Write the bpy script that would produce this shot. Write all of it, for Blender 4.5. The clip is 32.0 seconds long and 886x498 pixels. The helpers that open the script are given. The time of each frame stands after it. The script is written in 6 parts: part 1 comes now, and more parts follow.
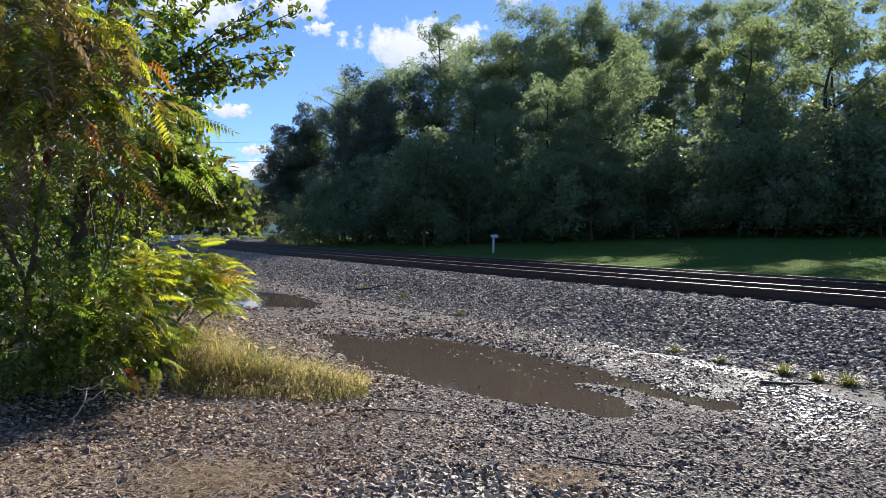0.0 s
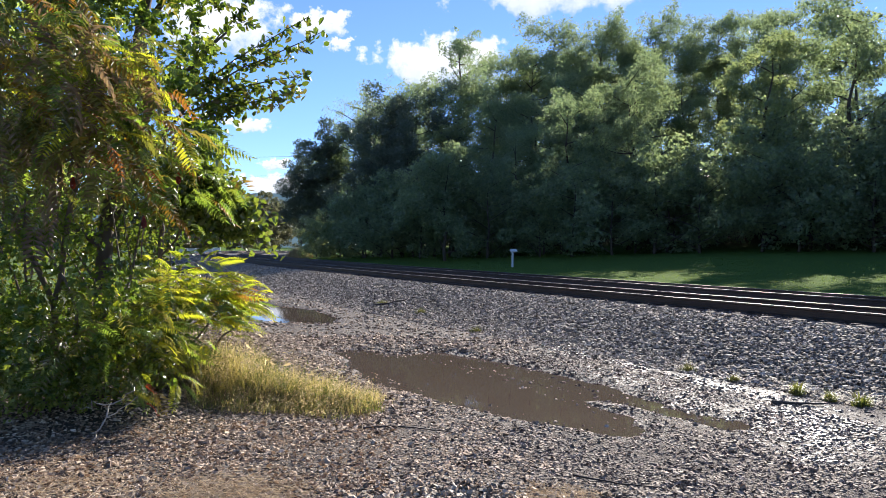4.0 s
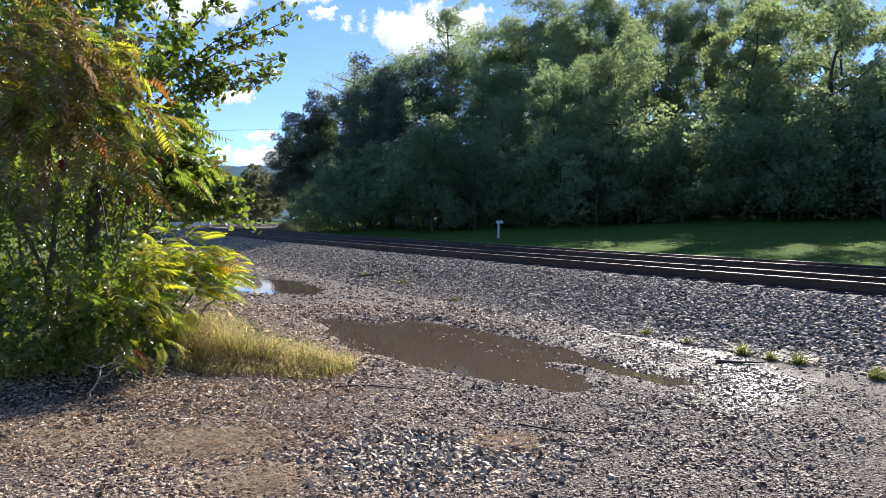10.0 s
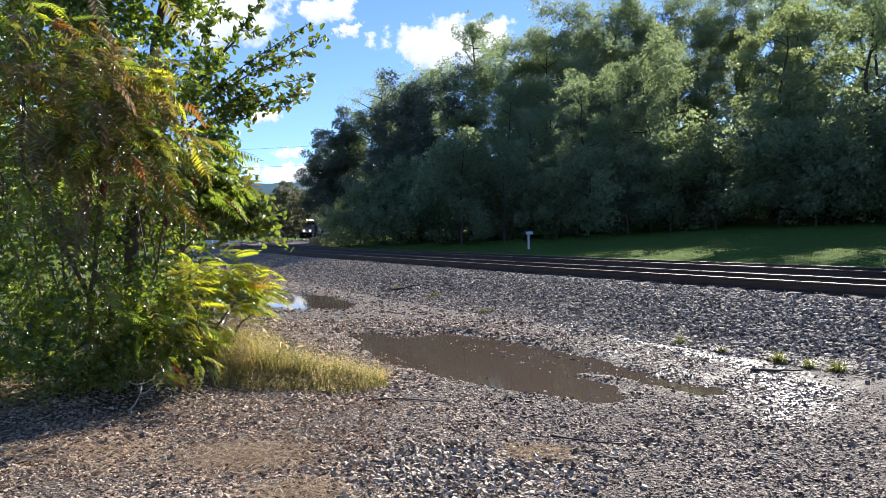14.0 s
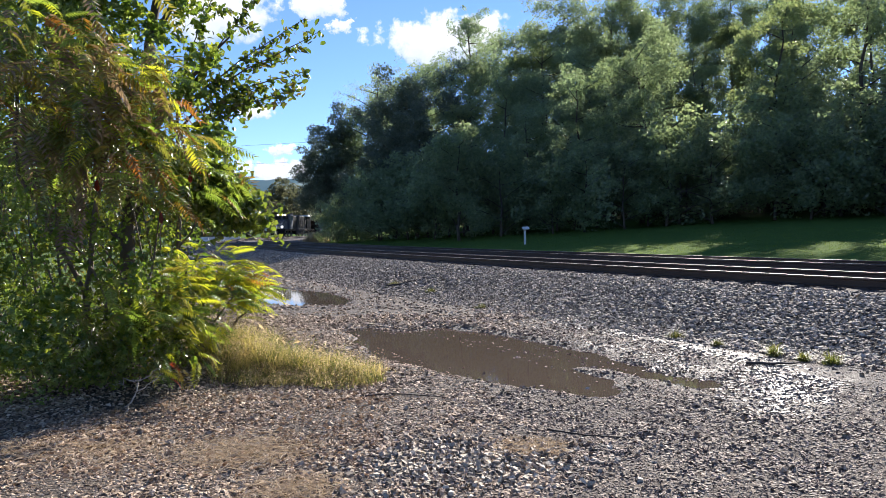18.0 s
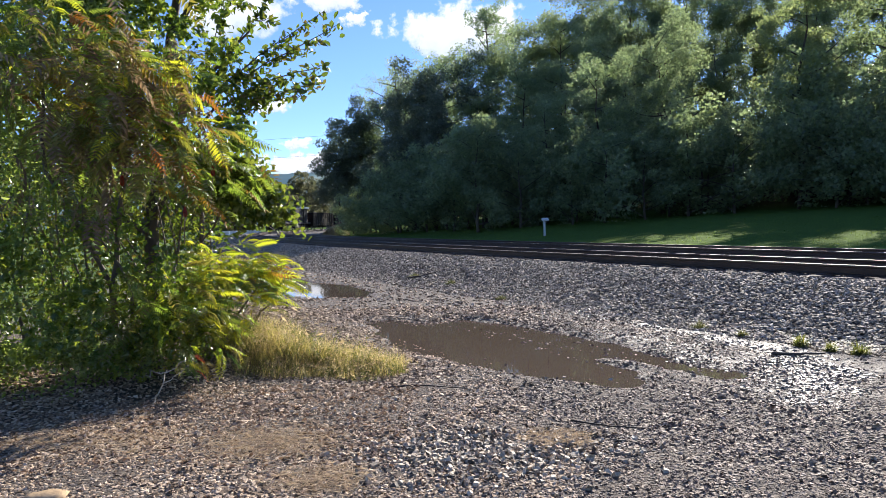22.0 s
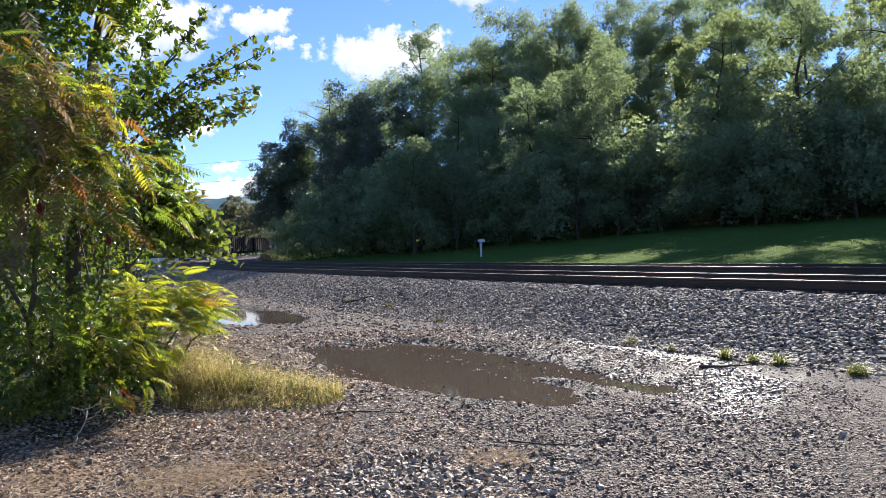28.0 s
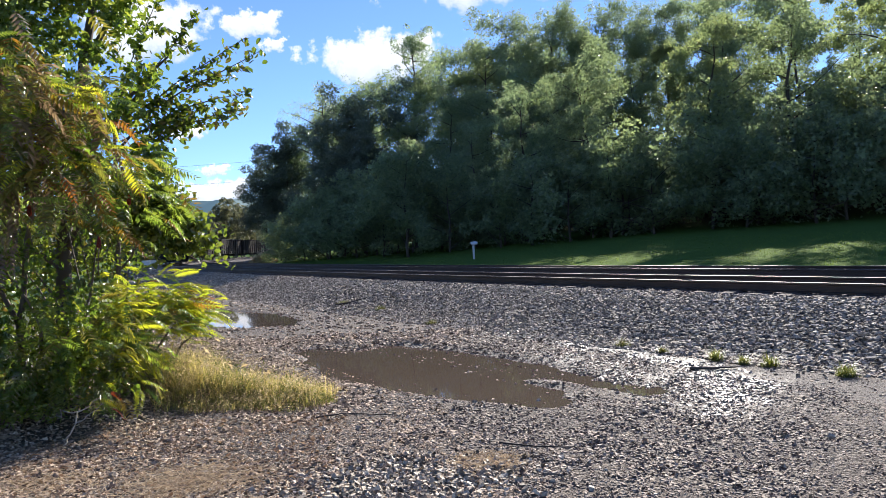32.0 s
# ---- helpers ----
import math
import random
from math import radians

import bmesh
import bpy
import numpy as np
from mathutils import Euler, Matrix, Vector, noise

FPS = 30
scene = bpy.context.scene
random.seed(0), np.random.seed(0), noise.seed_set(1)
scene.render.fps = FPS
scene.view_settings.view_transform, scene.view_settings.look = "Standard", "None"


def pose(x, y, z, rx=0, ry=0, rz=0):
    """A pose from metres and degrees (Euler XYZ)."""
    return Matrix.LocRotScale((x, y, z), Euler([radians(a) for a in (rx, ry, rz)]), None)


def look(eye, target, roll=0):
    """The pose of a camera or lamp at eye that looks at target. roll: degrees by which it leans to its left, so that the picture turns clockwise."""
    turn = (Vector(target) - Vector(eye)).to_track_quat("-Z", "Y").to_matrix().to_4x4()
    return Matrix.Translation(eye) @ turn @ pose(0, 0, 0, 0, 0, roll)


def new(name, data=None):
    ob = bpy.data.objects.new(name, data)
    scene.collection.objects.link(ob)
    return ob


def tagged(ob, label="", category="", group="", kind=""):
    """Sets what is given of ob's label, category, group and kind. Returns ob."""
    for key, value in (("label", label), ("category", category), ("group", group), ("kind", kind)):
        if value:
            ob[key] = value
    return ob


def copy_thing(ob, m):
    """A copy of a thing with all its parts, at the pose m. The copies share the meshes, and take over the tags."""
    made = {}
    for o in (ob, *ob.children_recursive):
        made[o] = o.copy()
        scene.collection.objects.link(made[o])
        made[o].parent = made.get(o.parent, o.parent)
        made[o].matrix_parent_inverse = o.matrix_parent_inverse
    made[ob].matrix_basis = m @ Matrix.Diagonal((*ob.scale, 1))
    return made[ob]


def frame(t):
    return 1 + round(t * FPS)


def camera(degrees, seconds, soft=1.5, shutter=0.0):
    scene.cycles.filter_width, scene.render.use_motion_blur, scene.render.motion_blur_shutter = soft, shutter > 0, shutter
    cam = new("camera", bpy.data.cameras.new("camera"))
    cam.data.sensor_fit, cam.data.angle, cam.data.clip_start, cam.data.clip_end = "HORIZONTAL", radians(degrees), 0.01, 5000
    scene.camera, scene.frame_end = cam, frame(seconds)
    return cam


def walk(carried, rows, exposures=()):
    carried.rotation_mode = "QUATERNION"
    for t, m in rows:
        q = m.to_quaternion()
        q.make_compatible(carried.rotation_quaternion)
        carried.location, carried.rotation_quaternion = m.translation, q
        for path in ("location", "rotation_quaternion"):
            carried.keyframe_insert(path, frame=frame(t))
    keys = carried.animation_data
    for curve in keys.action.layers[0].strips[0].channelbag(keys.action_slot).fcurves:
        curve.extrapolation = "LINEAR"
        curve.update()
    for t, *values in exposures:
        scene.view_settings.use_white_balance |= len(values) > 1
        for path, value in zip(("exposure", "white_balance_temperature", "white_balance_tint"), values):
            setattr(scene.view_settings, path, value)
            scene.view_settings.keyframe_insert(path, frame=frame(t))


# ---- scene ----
cam = camera(66.3, 32.0, 0.8)
PATH = [
    (0, (-0.256, 0.686, 1.513), (-0.149, 2.683, 1.479), 1.2),
    (0.5, (-0.193, 0.65, 1.562), (-0.141, 2.649, 1.597), 1.4),
    (1, (-0.148, 0.61, 1.565), (-0.121, 2.61, 1.584), 0.2),
    (1.5, (-0.137, 0.622, 1.552), (-0.091, 2.621, 1.574), 0.9),
    (2, (-0.175, 0.652, 1.552), (-0.126, 2.65, 1.635), 1.6),
    (2.5, (-0.197, 0.677, 1.548), (-0.105, 2.675, 1.564), -0.1),
    (4.5, (-0.161, 0.493, 1.591), (-0.13, 2.493, 1.594), 1.6),
    (5, (-0.171, 0.481, 1.591), (-0.151, 2.481, 1.599), 1.4),
    (5.5, (-0.214, 0.462, 1.583), (-0.137, 2.46, 1.562), -0.9),
    (6, (-0.217, 0.429, 1.586), (-0.17, 2.428, 1.543), -0.7),
    (6.5, (-0.151, 0.328, 1.594), (-0.157, 2.327, 1.569), -0.0),
    (7, (-0.128, 0.243, 1.589), (-0.157, 2.243, 1.577), -0.3),
    (7.5, (-0.155, 0.194, 1.591), (-0.066, 2.191, 1.532), 0.6),
    (8, (-0.062, 0.131, 1.585), (0.067, 2.125, 1.502), 0.9),
    (8.5, (-0.003, 0.103, 1.593), (0.051, 2.1, 1.499), -0.1),
    (9, (-0.019, 0.117, 1.597), (0.068, 2.113, 1.512), -0.4),
    (9.5, (0.06, 0.051, 1.601), (0.123, 2.048, 1.518), 0.5),
    (10, (0.093, 0.011, 1.608), (0.162, 2.009, 1.528), 0.8),
    (10.5, (0.044, 0.038, 1.607), (0.159, 2.033, 1.537), 1.0),
    (11, (0.057, 0.012, 1.616), (0.116, 2.011, 1.57), 1.3),
    (11.5, (0.116, -0.041, 1.618), (0.179, 1.958, 1.591), -0.0),
    (12, (0.117, -0.051, 1.616), (0.17, 1.947, 1.577), -0.8),
    (12.5, (0.12, -0.05, 1.616), (0.132, 1.949, 1.569), -0.3),
    (13, (0.115, -0.057, 1.618), (0.095, 1.942, 1.573), -0.3),
    (13.5, (0.11, -0.058, 1.617), (0.083, 1.942, 1.569), -0.1),
    (14, (0.11, -0.057, 1.621), (0.089, 1.943, 1.577), -0.5),
    (14.5, (0.109, -0.061, 1.618), (0.086, 1.938, 1.574), 0.1),
    (16.5, (0.105, -0.061, 1.621), (0.079, 1.938, 1.578), -0.5),
    (17, (0.104, -0.063, 1.62), (0.074, 1.936, 1.574), -0.8),
    (17.5, (0.117, -0.062, 1.62), (0.091, 1.937, 1.577), -1.1),
    (18, (0.116, -0.066, 1.618), (0.105, 1.933, 1.561), -0.8),
    (18.5, (0.111, -0.06, 1.616), (0.105, 1.938, 1.542), -0.7),
    (19, (0.107, -0.057, 1.614), (0.096, 1.941, 1.538), -0.7),
    (19.5, (0.112, -0.069, 1.615), (0.108, 1.929, 1.532), -0.3),
    (20, (0.115, -0.067, 1.612), (0.116, 1.931, 1.53), -0.4),
    (20.5, (0.112, -0.066, 1.614), (0.1, 1.932, 1.533), -0.7),
    (21, (0.116, -0.072, 1.613), (0.085, 1.927, 1.532), -0.9),
    (21.5, (0.115, -0.064, 1.612), (0.083, 1.934, 1.531), -1.0),
    (22, (0.09, -0.06, 1.612), (0.023, 1.938, 1.533), -1.3),
    (22.5, (0.117, -0.097, 1.626), (0.015, 1.9, 1.613), -3.3),
    (23, (0.133, -0.103, 1.612), (0.11, 1.897, 1.604), -4.5),
    (23.5, (0.138, -0.098, 1.613), (0.127, 1.902, 1.64), -3.6),
    (24, (0.145, -0.077, 1.61), (0.21, 1.922, 1.608), -3.4),
    (24.5, (0.13, -0.071, 1.61), (0.184, 1.928, 1.593), -2.9),
    (25, (0.136, -0.059, 1.61), (0.262, 1.937, 1.589), -2.2),
    (25.5, (0.129, -0.066, 1.612), (0.275, 1.929, 1.602), -3.1),
    (27.5, (0.108, -0.071, 1.618), (0.252, 1.924, 1.606), -2.1),
    (28, (0.117, -0.071, 1.619), (0.235, 1.925, 1.6), -2.3),
    (28.5, (0.128, -0.072, 1.619), (0.238, 1.925, 1.603), -2.2),
    (29, (0.132, -0.095, 1.622), (0.243, 1.902, 1.607), -2.2),
    (29.5, (0.131, -0.091, 1.622), (0.239, 1.906, 1.606), -2.4),
    (30, (0.128, -0.098, 1.617), (0.213, 1.9, 1.608), -2.2),
    (30.5, (0.124, -0.08, 1.616), (0.246, 1.916, 1.608), -2.2),
    (31, (0.133, -0.08, 1.616), (0.265, 1.916, 1.605), -2.2),
    (31.5, (0.13, -0.077, 1.618), (0.274, 1.917, 1.606), -2.2),
    (32, (0.129, -0.083, 1.619), (0.268, 1.912, 1.606), -2.3),
]
EXPOSURES = [(0.0, 0.9, 6050, 11), (2.0, 1.1, 6100, 11.5), (5.0, 1.2, 6180, 12), (32.0, 1.2, 6120, 12)]
walk(cam, [(t, look(eye, target, roll)) for t, eye, target, roll in PATH], EXPOSURES)

# ---- light ----
SUN_AZ, SUN_EL = radians(27.0), radians(29.0)
sun_dir = Vector((math.sin(SUN_AZ) * math.cos(SUN_EL), math.cos(SUN_AZ) * math.cos(SUN_EL), math.sin(SUN_EL)))
sun = new("sun", bpy.data.lights.new("sun", "SUN"))
sun.data.energy, sun.data.angle, sun.data.color = 5.0, radians(0.53), (1.0, 0.91, 0.77)
sun.matrix_world = look((0, 0, 60), (Vector((0, 0, 60)) - sun_dir))
world = bpy.data.worlds.new("sky")
world.use_nodes = True
scene.world = world
wn = world.node_tree.nodes
sky = wn.new("ShaderNodeTexSky")
sky.sky_type, sky.sun_disc = "NISHITA", False
sky.sun_elevation, sky.sun_rotation = SUN_EL, SUN_AZ
sky.air_density, sky.dust_density, sky.ozone_density = 0.85, 0.0, 3.5
tint = wn.new("ShaderNodeMix")
tint.data_type, tint.blend_type = "RGBA", "MULTIPLY"
tint.inputs["Factor"].default_value, tint.inputs["B"].default_value = 1.0, (0.76, 0.81, 0.98, 1)
world.node_tree.links.new(sky.outputs[0], tint.inputs["A"])
world.node_tree.links.new(tint.outputs["Result"], wn["Background"].inputs[0])
wn["Background"].inputs[1].default_value = 0.088

# ---- materials ----
MATS = {}


def material(name, build):
    """A named node material; build(nodes, link, principled) shapes it."""
    if name in MATS:
        return MATS[name]
    m = bpy.data.materials.new(name)
    m.use_nodes = True
    nt = m.node_tree
    build(nt.nodes, nt.links.new, nt.nodes["Principled BSDF"])
    MATS[name] = m
    return m


def ramp(nodes, link, value, stops):
    r = nodes.new("ShaderNodeValToRGB")
    e = r.color_ramp.elements
    while len(e) < len(stops):
        e.new(0.5)
    for el, (pos, col) in zip(e, stops):
        el.position, el.color = pos, (*col, 1) if len(col) == 3 else col
    link(value, r.inputs[0])
    return r.outputs[0]


def noise_tex(nodes, link, scale, detail=4, rough=0.6, coord="Object", vector=None):
    n = nodes.new("ShaderNodeTexNoise")
    n.inputs["Scale"].default_value, n.inputs["Detail"].default_value, n.inputs["Roughness"].default_value = scale, detail, rough
    if vector is None:
        vector = nodes.new("ShaderNodeTexCoord").outputs[coord]
    link(vector, n.inputs["Vector"])
    return n.outputs["Fac"]


def mix(nodes, link, fac, a, b, blend="MIX"):
    m = nodes.new("ShaderNodeMix")
    m.data_type, m.blend_type = "RGBA", blend
    for socket, v in ((m.inputs["Factor"], fac), (m.inputs["A"], a), (m.inputs["B"], b)):
        if isinstance(v, (int, float)):
            socket.default_value = v
        elif isinstance(v, tuple):
            socket.default_value = (*v, 1)
        else:
            link(v, socket)
    return m.outputs["Result"]


def calc(nodes, link, op, a, b=0.0, clamp=False):
    m = nodes.new("ShaderNodeMath")
    m.operation, m.use_clamp = op, clamp
    for socket, v in zip(m.inputs, (a, b)):
        if isinstance(v, (int, float)):
            socket.default_value = v
        else:
            link(v, socket)
    return m.outputs[0]


def bump(nodes, link, p, height, strength, distance):
    b = nodes.new("ShaderNodeBump")
    b.inputs["Strength"].default_value, b.inputs["Distance"].default_value = strength, distance
    link(height, b.inputs["Height"])
    link(b.outputs[0], p.inputs["Normal"])


def foliage(name, colors, thin=0.45, gloss=0.5, by="island", glow_through=(3.3, 3.1, 1.1), shine=0.5):
    """Leaf: gloss on top of diffuse, with light passing through."""

    def build(nodes, link, p):
        if by == "island":
            fac = nodes.new("ShaderNodeNewGeometry").outputs["Random Per Island"]
        else:
            fac = nodes.new("ShaderNodeObjectInfo").outputs["Random"]
        n = noise_tex(nodes, link, 0.9, 2, 0.5)
        f = calc(nodes, link, "ADD", calc(nodes, link, "MULTIPLY", fac, 0.62), calc(nodes, link, "MULTIPLY", n, 0.38))
        k = len(colors)
        col = ramp(nodes, link, f, [(0.12 + 0.72 * i / (k - 1), c) for i, c in enumerate(colors)])
        fine = noise_tex(nodes, link, 60, 2, 0.5)
        col = mix(nodes, link, calc(nodes, link, "MULTIPLY", fine, 0.35), col, mix(nodes, link, 1.0, col, (0.6, 0.55, 0.4), "MULTIPLY"))
        link(col, p.inputs["Base Color"])
        p.inputs["Roughness"].default_value, p.inputs["Specular IOR Level"].default_value = gloss, shine
        t = nodes.new("ShaderNodeBsdfTranslucent")
        link(mix(nodes, link, 1.0, col, glow_through, "MULTIPLY"), t.inputs["Color"])
        m = nodes.new("ShaderNodeMixShader")
        m.inputs[0].default_value = thin
        link(p.outputs[0], m.inputs[1])
        link(t.outputs[0], m.inputs[2])
        link(m.outputs[0], nodes["Material Output"].inputs[0])

    return material(name, build)


def solid(name, color, rough=0.6, metal=0.0, vary=0.25, scale=8.0, relief=0.0, dirt=None, shine=0.5):
    """Painted or raw surface with broad stains and fine grain."""

    def build(nodes, link, p):
        a, b = noise_tex(nodes, link, scale * 0.12, 4), noise_tex(nodes, link, scale, 6, 0.7)
        f = calc(nodes, link, "ADD", calc(nodes, link, "MULTIPLY", a, 0.6), calc(nodes, link, "MULTIPLY", b, 0.4))
        dark = dirt or tuple(c * (1 - vary) for c in color)
        col = ramp(nodes, link, f, [(0.35, dark), (0.62, color)])
        link(col, p.inputs["Base Color"])
        link(ramp(nodes, link, b, [(0.3, (rough * 0.8,) * 3), (0.7, (min(1, rough * 1.2),) * 3)]), p.inputs["Roughness"])
        p.inputs["Metallic"].default_value, p.inputs["Specular IOR Level"].default_value = metal, shine
        if relief:
            bump(nodes, link, p, b, 0.6, relief)

    return material(name, build)


def stone_mat(name, stops, rough=0.62, shine=0.3):
    def build(nodes, link, p):
        fac = nodes.new("ShaderNodeNewGeometry").outputs["Random Per Island"]
        col = ramp(nodes, link, fac, stops)
        n = noise_tex(nodes, link, 70, 4, 0.7)
        col = mix(nodes, link, 1.0, col, ramp(nodes, link, n, [(0.3, (0.6, 0.6, 0.6)), (0.7, (1.25, 1.22, 1.18))]), "MULTIPLY")
        link(col, p.inputs["Base Color"])
        p.inputs["Roughness"].default_value, p.inputs["Specular IOR Level"].default_value = rough, shine
        bump(nodes, link, p, n, 0.4, 0.006)

    return material(name, build)


def glow(name, color, strength):
    def build(nodes, link, p):
        p.inputs["Base Color"].default_value = (*color, 1)
        p.inputs["Emission Color"].default_value = (*color, 1)
        p.inputs["Emission Strength"].default_value = strength

    return material(name, build)


def attr(nodes, name):
    a = nodes.new("ShaderNodeAttribute")
    a.attribute_name = name
    return a.outputs["Fac"]


def ground_build(nodes, link, p):
    co = nodes.new("ShaderNodeTexCoord").outputs["Object"]
    vor = nodes.new("ShaderNodeTexVoronoi")
    vor.inputs["Scale"].default_value = 40
    link(co, vor.inputs["Vector"])
    cell = nodes.new("ShaderNodeSeparateColor")
    link(vor.outputs["Color"], cell.inputs[0])
    broad, mid = noise_tex(nodes, link, 0.7, 5, 0.6, vector=co), noise_tex(nodes, link, 9, 5, 0.7, vector=co)
    fine = noise_tex(nodes, link, 120, 3, 0.7, vector=co)
    # Dark tones here paint the shade in gaps between the loose stones.
    gravel = ramp(nodes, link, cell.outputs[0], [(0.0, (0.035, 0.026, 0.02)), (0.45, (0.085, 0.065, 0.05)), (0.8, (0.15, 0.119, 0.094)), (1.0, (0.27, 0.228, 0.19))])
    dust = mix(nodes, link, broad, (0.062, 0.046, 0.035), (0.115, 0.09, 0.07))
    gravel = mix(nodes, link, calc(nodes, link, "MULTIPLY", mid, 0.25), gravel, dust)
    straw = mix(nodes, link, mid, (0.27, 0.215, 0.165), (0.45, 0.375, 0.295))
    col = mix(nodes, link, calc(nodes, link, "MULTIPLY", attr(nodes, "straw"), calc(nodes, link, "MULTIPLY", cell.outputs[2], 0.75), True), gravel, straw)
    silt = mix(nodes, link, fine, (0.1, 0.083, 0.07), (0.16, 0.138, 0.12))
    col = mix(nodes, link, attr(nodes, "silt"), col, silt)
    bed = mix(nodes, link, cell.outputs[1], (0.038, 0.029, 0.026), (0.12, 0.093, 0.08))
    col = mix(nodes, link, attr(nodes, "bed"), col, bed)
    lawn = mix(nodes, link, noise_tex(nodes, link, 1.6, 5, 0.65, vector=co), (0.06, 0.098, 0.026), (0.095, 0.142, 0.036))
    lawn = mix(nodes, link, fine, lawn, mix(nodes, link, 1.0, lawn, (1.2, 1.3, 1.0), "MULTIPLY"))
    col = mix(nodes, link, attr(nodes, "lawn"), col, lawn)
    litter = mix(nodes, link, mid, (0.02, 0.016, 0.01), (0.075, 0.055, 0.03))
    col = mix(nodes, link, attr(nodes, "litter"), col, litter)
    wet = attr(nodes, "wet")
    link(calc(nodes, link, "SUBTRACT", 0.5, calc(nodes, link, "MULTIPLY", calc(nodes, link, "MAXIMUM", attr(nodes, "lawn"), attr(nodes, "ballast")), 0.48)), p.inputs["Specular IOR Level"])
    # Ground under the ballast is darkened to paint shade between its stones.
    col = mix(nodes, link, attr(nodes, "ballast"), col, mix(nodes, link, cell.outputs[1], (0.025, 0.022, 0.02), (0.08, 0.074, 0.069)))
    col = mix(nodes, link, wet, col, mix(nodes, link, 1.0, col, (0.5, 0.46, 0.43), "MULTIPLY"))
    link(col, p.inputs["Base Color"])
    patch = calc(nodes, link, "MULTIPLY", wet, ramp(nodes, link, mid, [(0.35, (1, 1, 1)), (0.62, (0.5, 0.5, 0.5))]))
    link(calc(nodes, link, "SUBTRACT", 0.92, calc(nodes, link, "MULTIPLY", patch, 0.4)), p.inputs["Roughness"])
    h = calc(nodes, link, "ADD", calc(nodes, link, "MULTIPLY", vor.outputs["Distance"], -0.8), calc(nodes, link, "MULTIPLY", mid, 0.5))
    bump(nodes, link, p, calc(nodes, link, "ADD", h, calc(nodes, link, "MULTIPLY", fine, 0.5)), 0.8, 0.03)


def water_build(nodes, link, p):
    n = noise_tex(nodes, link, 1.2, 3, 0.5)
    link(mix(nodes, link, n, (0.074, 0.056, 0.043), (0.092, 0.07, 0.054)), p.inputs["Base Color"])
    p.inputs["Roughness"].default_value, p.inputs["IOR"].default_value = 0.03, 1.33
    bump(nodes, link, p, noise_tex(nodes, link, 7, 2, 0.5), 0.05, 0.004)


M_GROUND = material("ground", ground_build)
M_WATER = material("muddy_water", water_build)
M_BALLAST = stone_mat("ballast_stone", [(0.0, (0.12, 0.098, 0.075)), (0.35, (0.22, 0.183, 0.141)), (0.7, (0.33, 0.278, 0.218)), (1.0, (0.5, 0.431, 0.347))], 0.8, 0.3)
M_GRAVEL = stone_mat("gravel_stone", [(0.0, (0.104, 0.073, 0.050)), (0.4, (0.255, 0.187, 0.131)), (0.75, (0.464, 0.360, 0.259)), (1.0, (0.719, 0.580, 0.433))], 0.78, 0.2)
M_DAMP = stone_mat("damp_stone", [(0.0, (0.07, 0.049, 0.036)), (0.45, (0.165, 0.120, 0.087)), (0.8, (0.28, 0.210, 0.155)), (1.0, (0.43, 0.335, 0.252))], 0.7, 0.3)
M_DARKSTONE = stone_mat("stained_stone", [(0.0, (0.04, 0.031, 0.027)), (0.6, (0.1, 0.08, 0.07)), (1.0, (0.2, 0.163, 0.143))], 0.85)
M_RAIL = solid("rail_steel", (0.09, 0.06, 0.045), 0.55, 0.5, 0.4, 20)
M_RAILTOP = solid("rail_head", (0.14, 0.134, 0.131), 0.55, 1.0, 0.15, 30)
M_TIE = solid("creosoted_wood", (0.12, 0.097, 0.082), 0.85, 0, 0.45, 14, 0.006, shine=0.1)
M_BARK = solid("bark", (0.085, 0.066, 0.05), 0.9, 0, 0.5, 10, 0.02)
M_PALEWOOD = solid("pale_split_wood", (0.52, 0.37, 0.22), 0.8, 0, 0.4, 30, 0.008, shine=0.2)
M_DEADWOOD = solid("bleached_wood", (0.34, 0.3, 0.25), 0.8, 0, 0.35, 20)
M_TWIG = solid("twig_bark", (0.13, 0.1, 0.075), 0.85, 0, 0.4, 20)
# Leaf colours greyed and lifted towards blue, standing in for haze over the wood.
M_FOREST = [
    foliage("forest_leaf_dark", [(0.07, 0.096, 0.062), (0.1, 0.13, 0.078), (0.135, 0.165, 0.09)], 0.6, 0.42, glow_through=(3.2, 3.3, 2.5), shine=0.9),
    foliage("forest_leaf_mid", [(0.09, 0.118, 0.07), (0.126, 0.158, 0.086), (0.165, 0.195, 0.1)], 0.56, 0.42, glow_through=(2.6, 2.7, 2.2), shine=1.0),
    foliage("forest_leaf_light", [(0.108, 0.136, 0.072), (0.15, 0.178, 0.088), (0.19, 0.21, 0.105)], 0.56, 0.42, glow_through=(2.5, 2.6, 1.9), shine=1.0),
    # Darker copy of the leaf colours, painting shade on the backlit trees.
    foliage("shaded_leaf", [(0.05, 0.068, 0.05), (0.078, 0.1, 0.066), (0.115, 0.138, 0.084)], 0.26, 0.45, glow_through=(2.2, 2.4, 2.0), shine=0.9),
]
# Light green leaves brightened further, painting in light the shrub doesn't get.
M_SHRUB = foliage("lit_shrub_leaf", [(0.13, 0.165, 0.075), (0.18, 0.215, 0.1), (0.24, 0.265, 0.13)], 0.45, 0.4, glow_through=(2.2, 2.2, 1.7), shine=1.0)
M_OLIVE = foliage("olive_leaf", [(0.075, 0.082, 0.05), (0.11, 0.114, 0.066), (0.145, 0.142, 0.08)], 0.4, 0.6, glow_through=(1.7, 1.7, 1.4))
M_MAPLE = foliage("maple_leaf", [(0.045, 0.08, 0.022), (0.075, 0.125, 0.03), (0.125, 0.175, 0.042), (0.18, 0.21, 0.05)], 0.52, 0.26, glow_through=(3.0, 2.8, 1.2), shine=0.8)
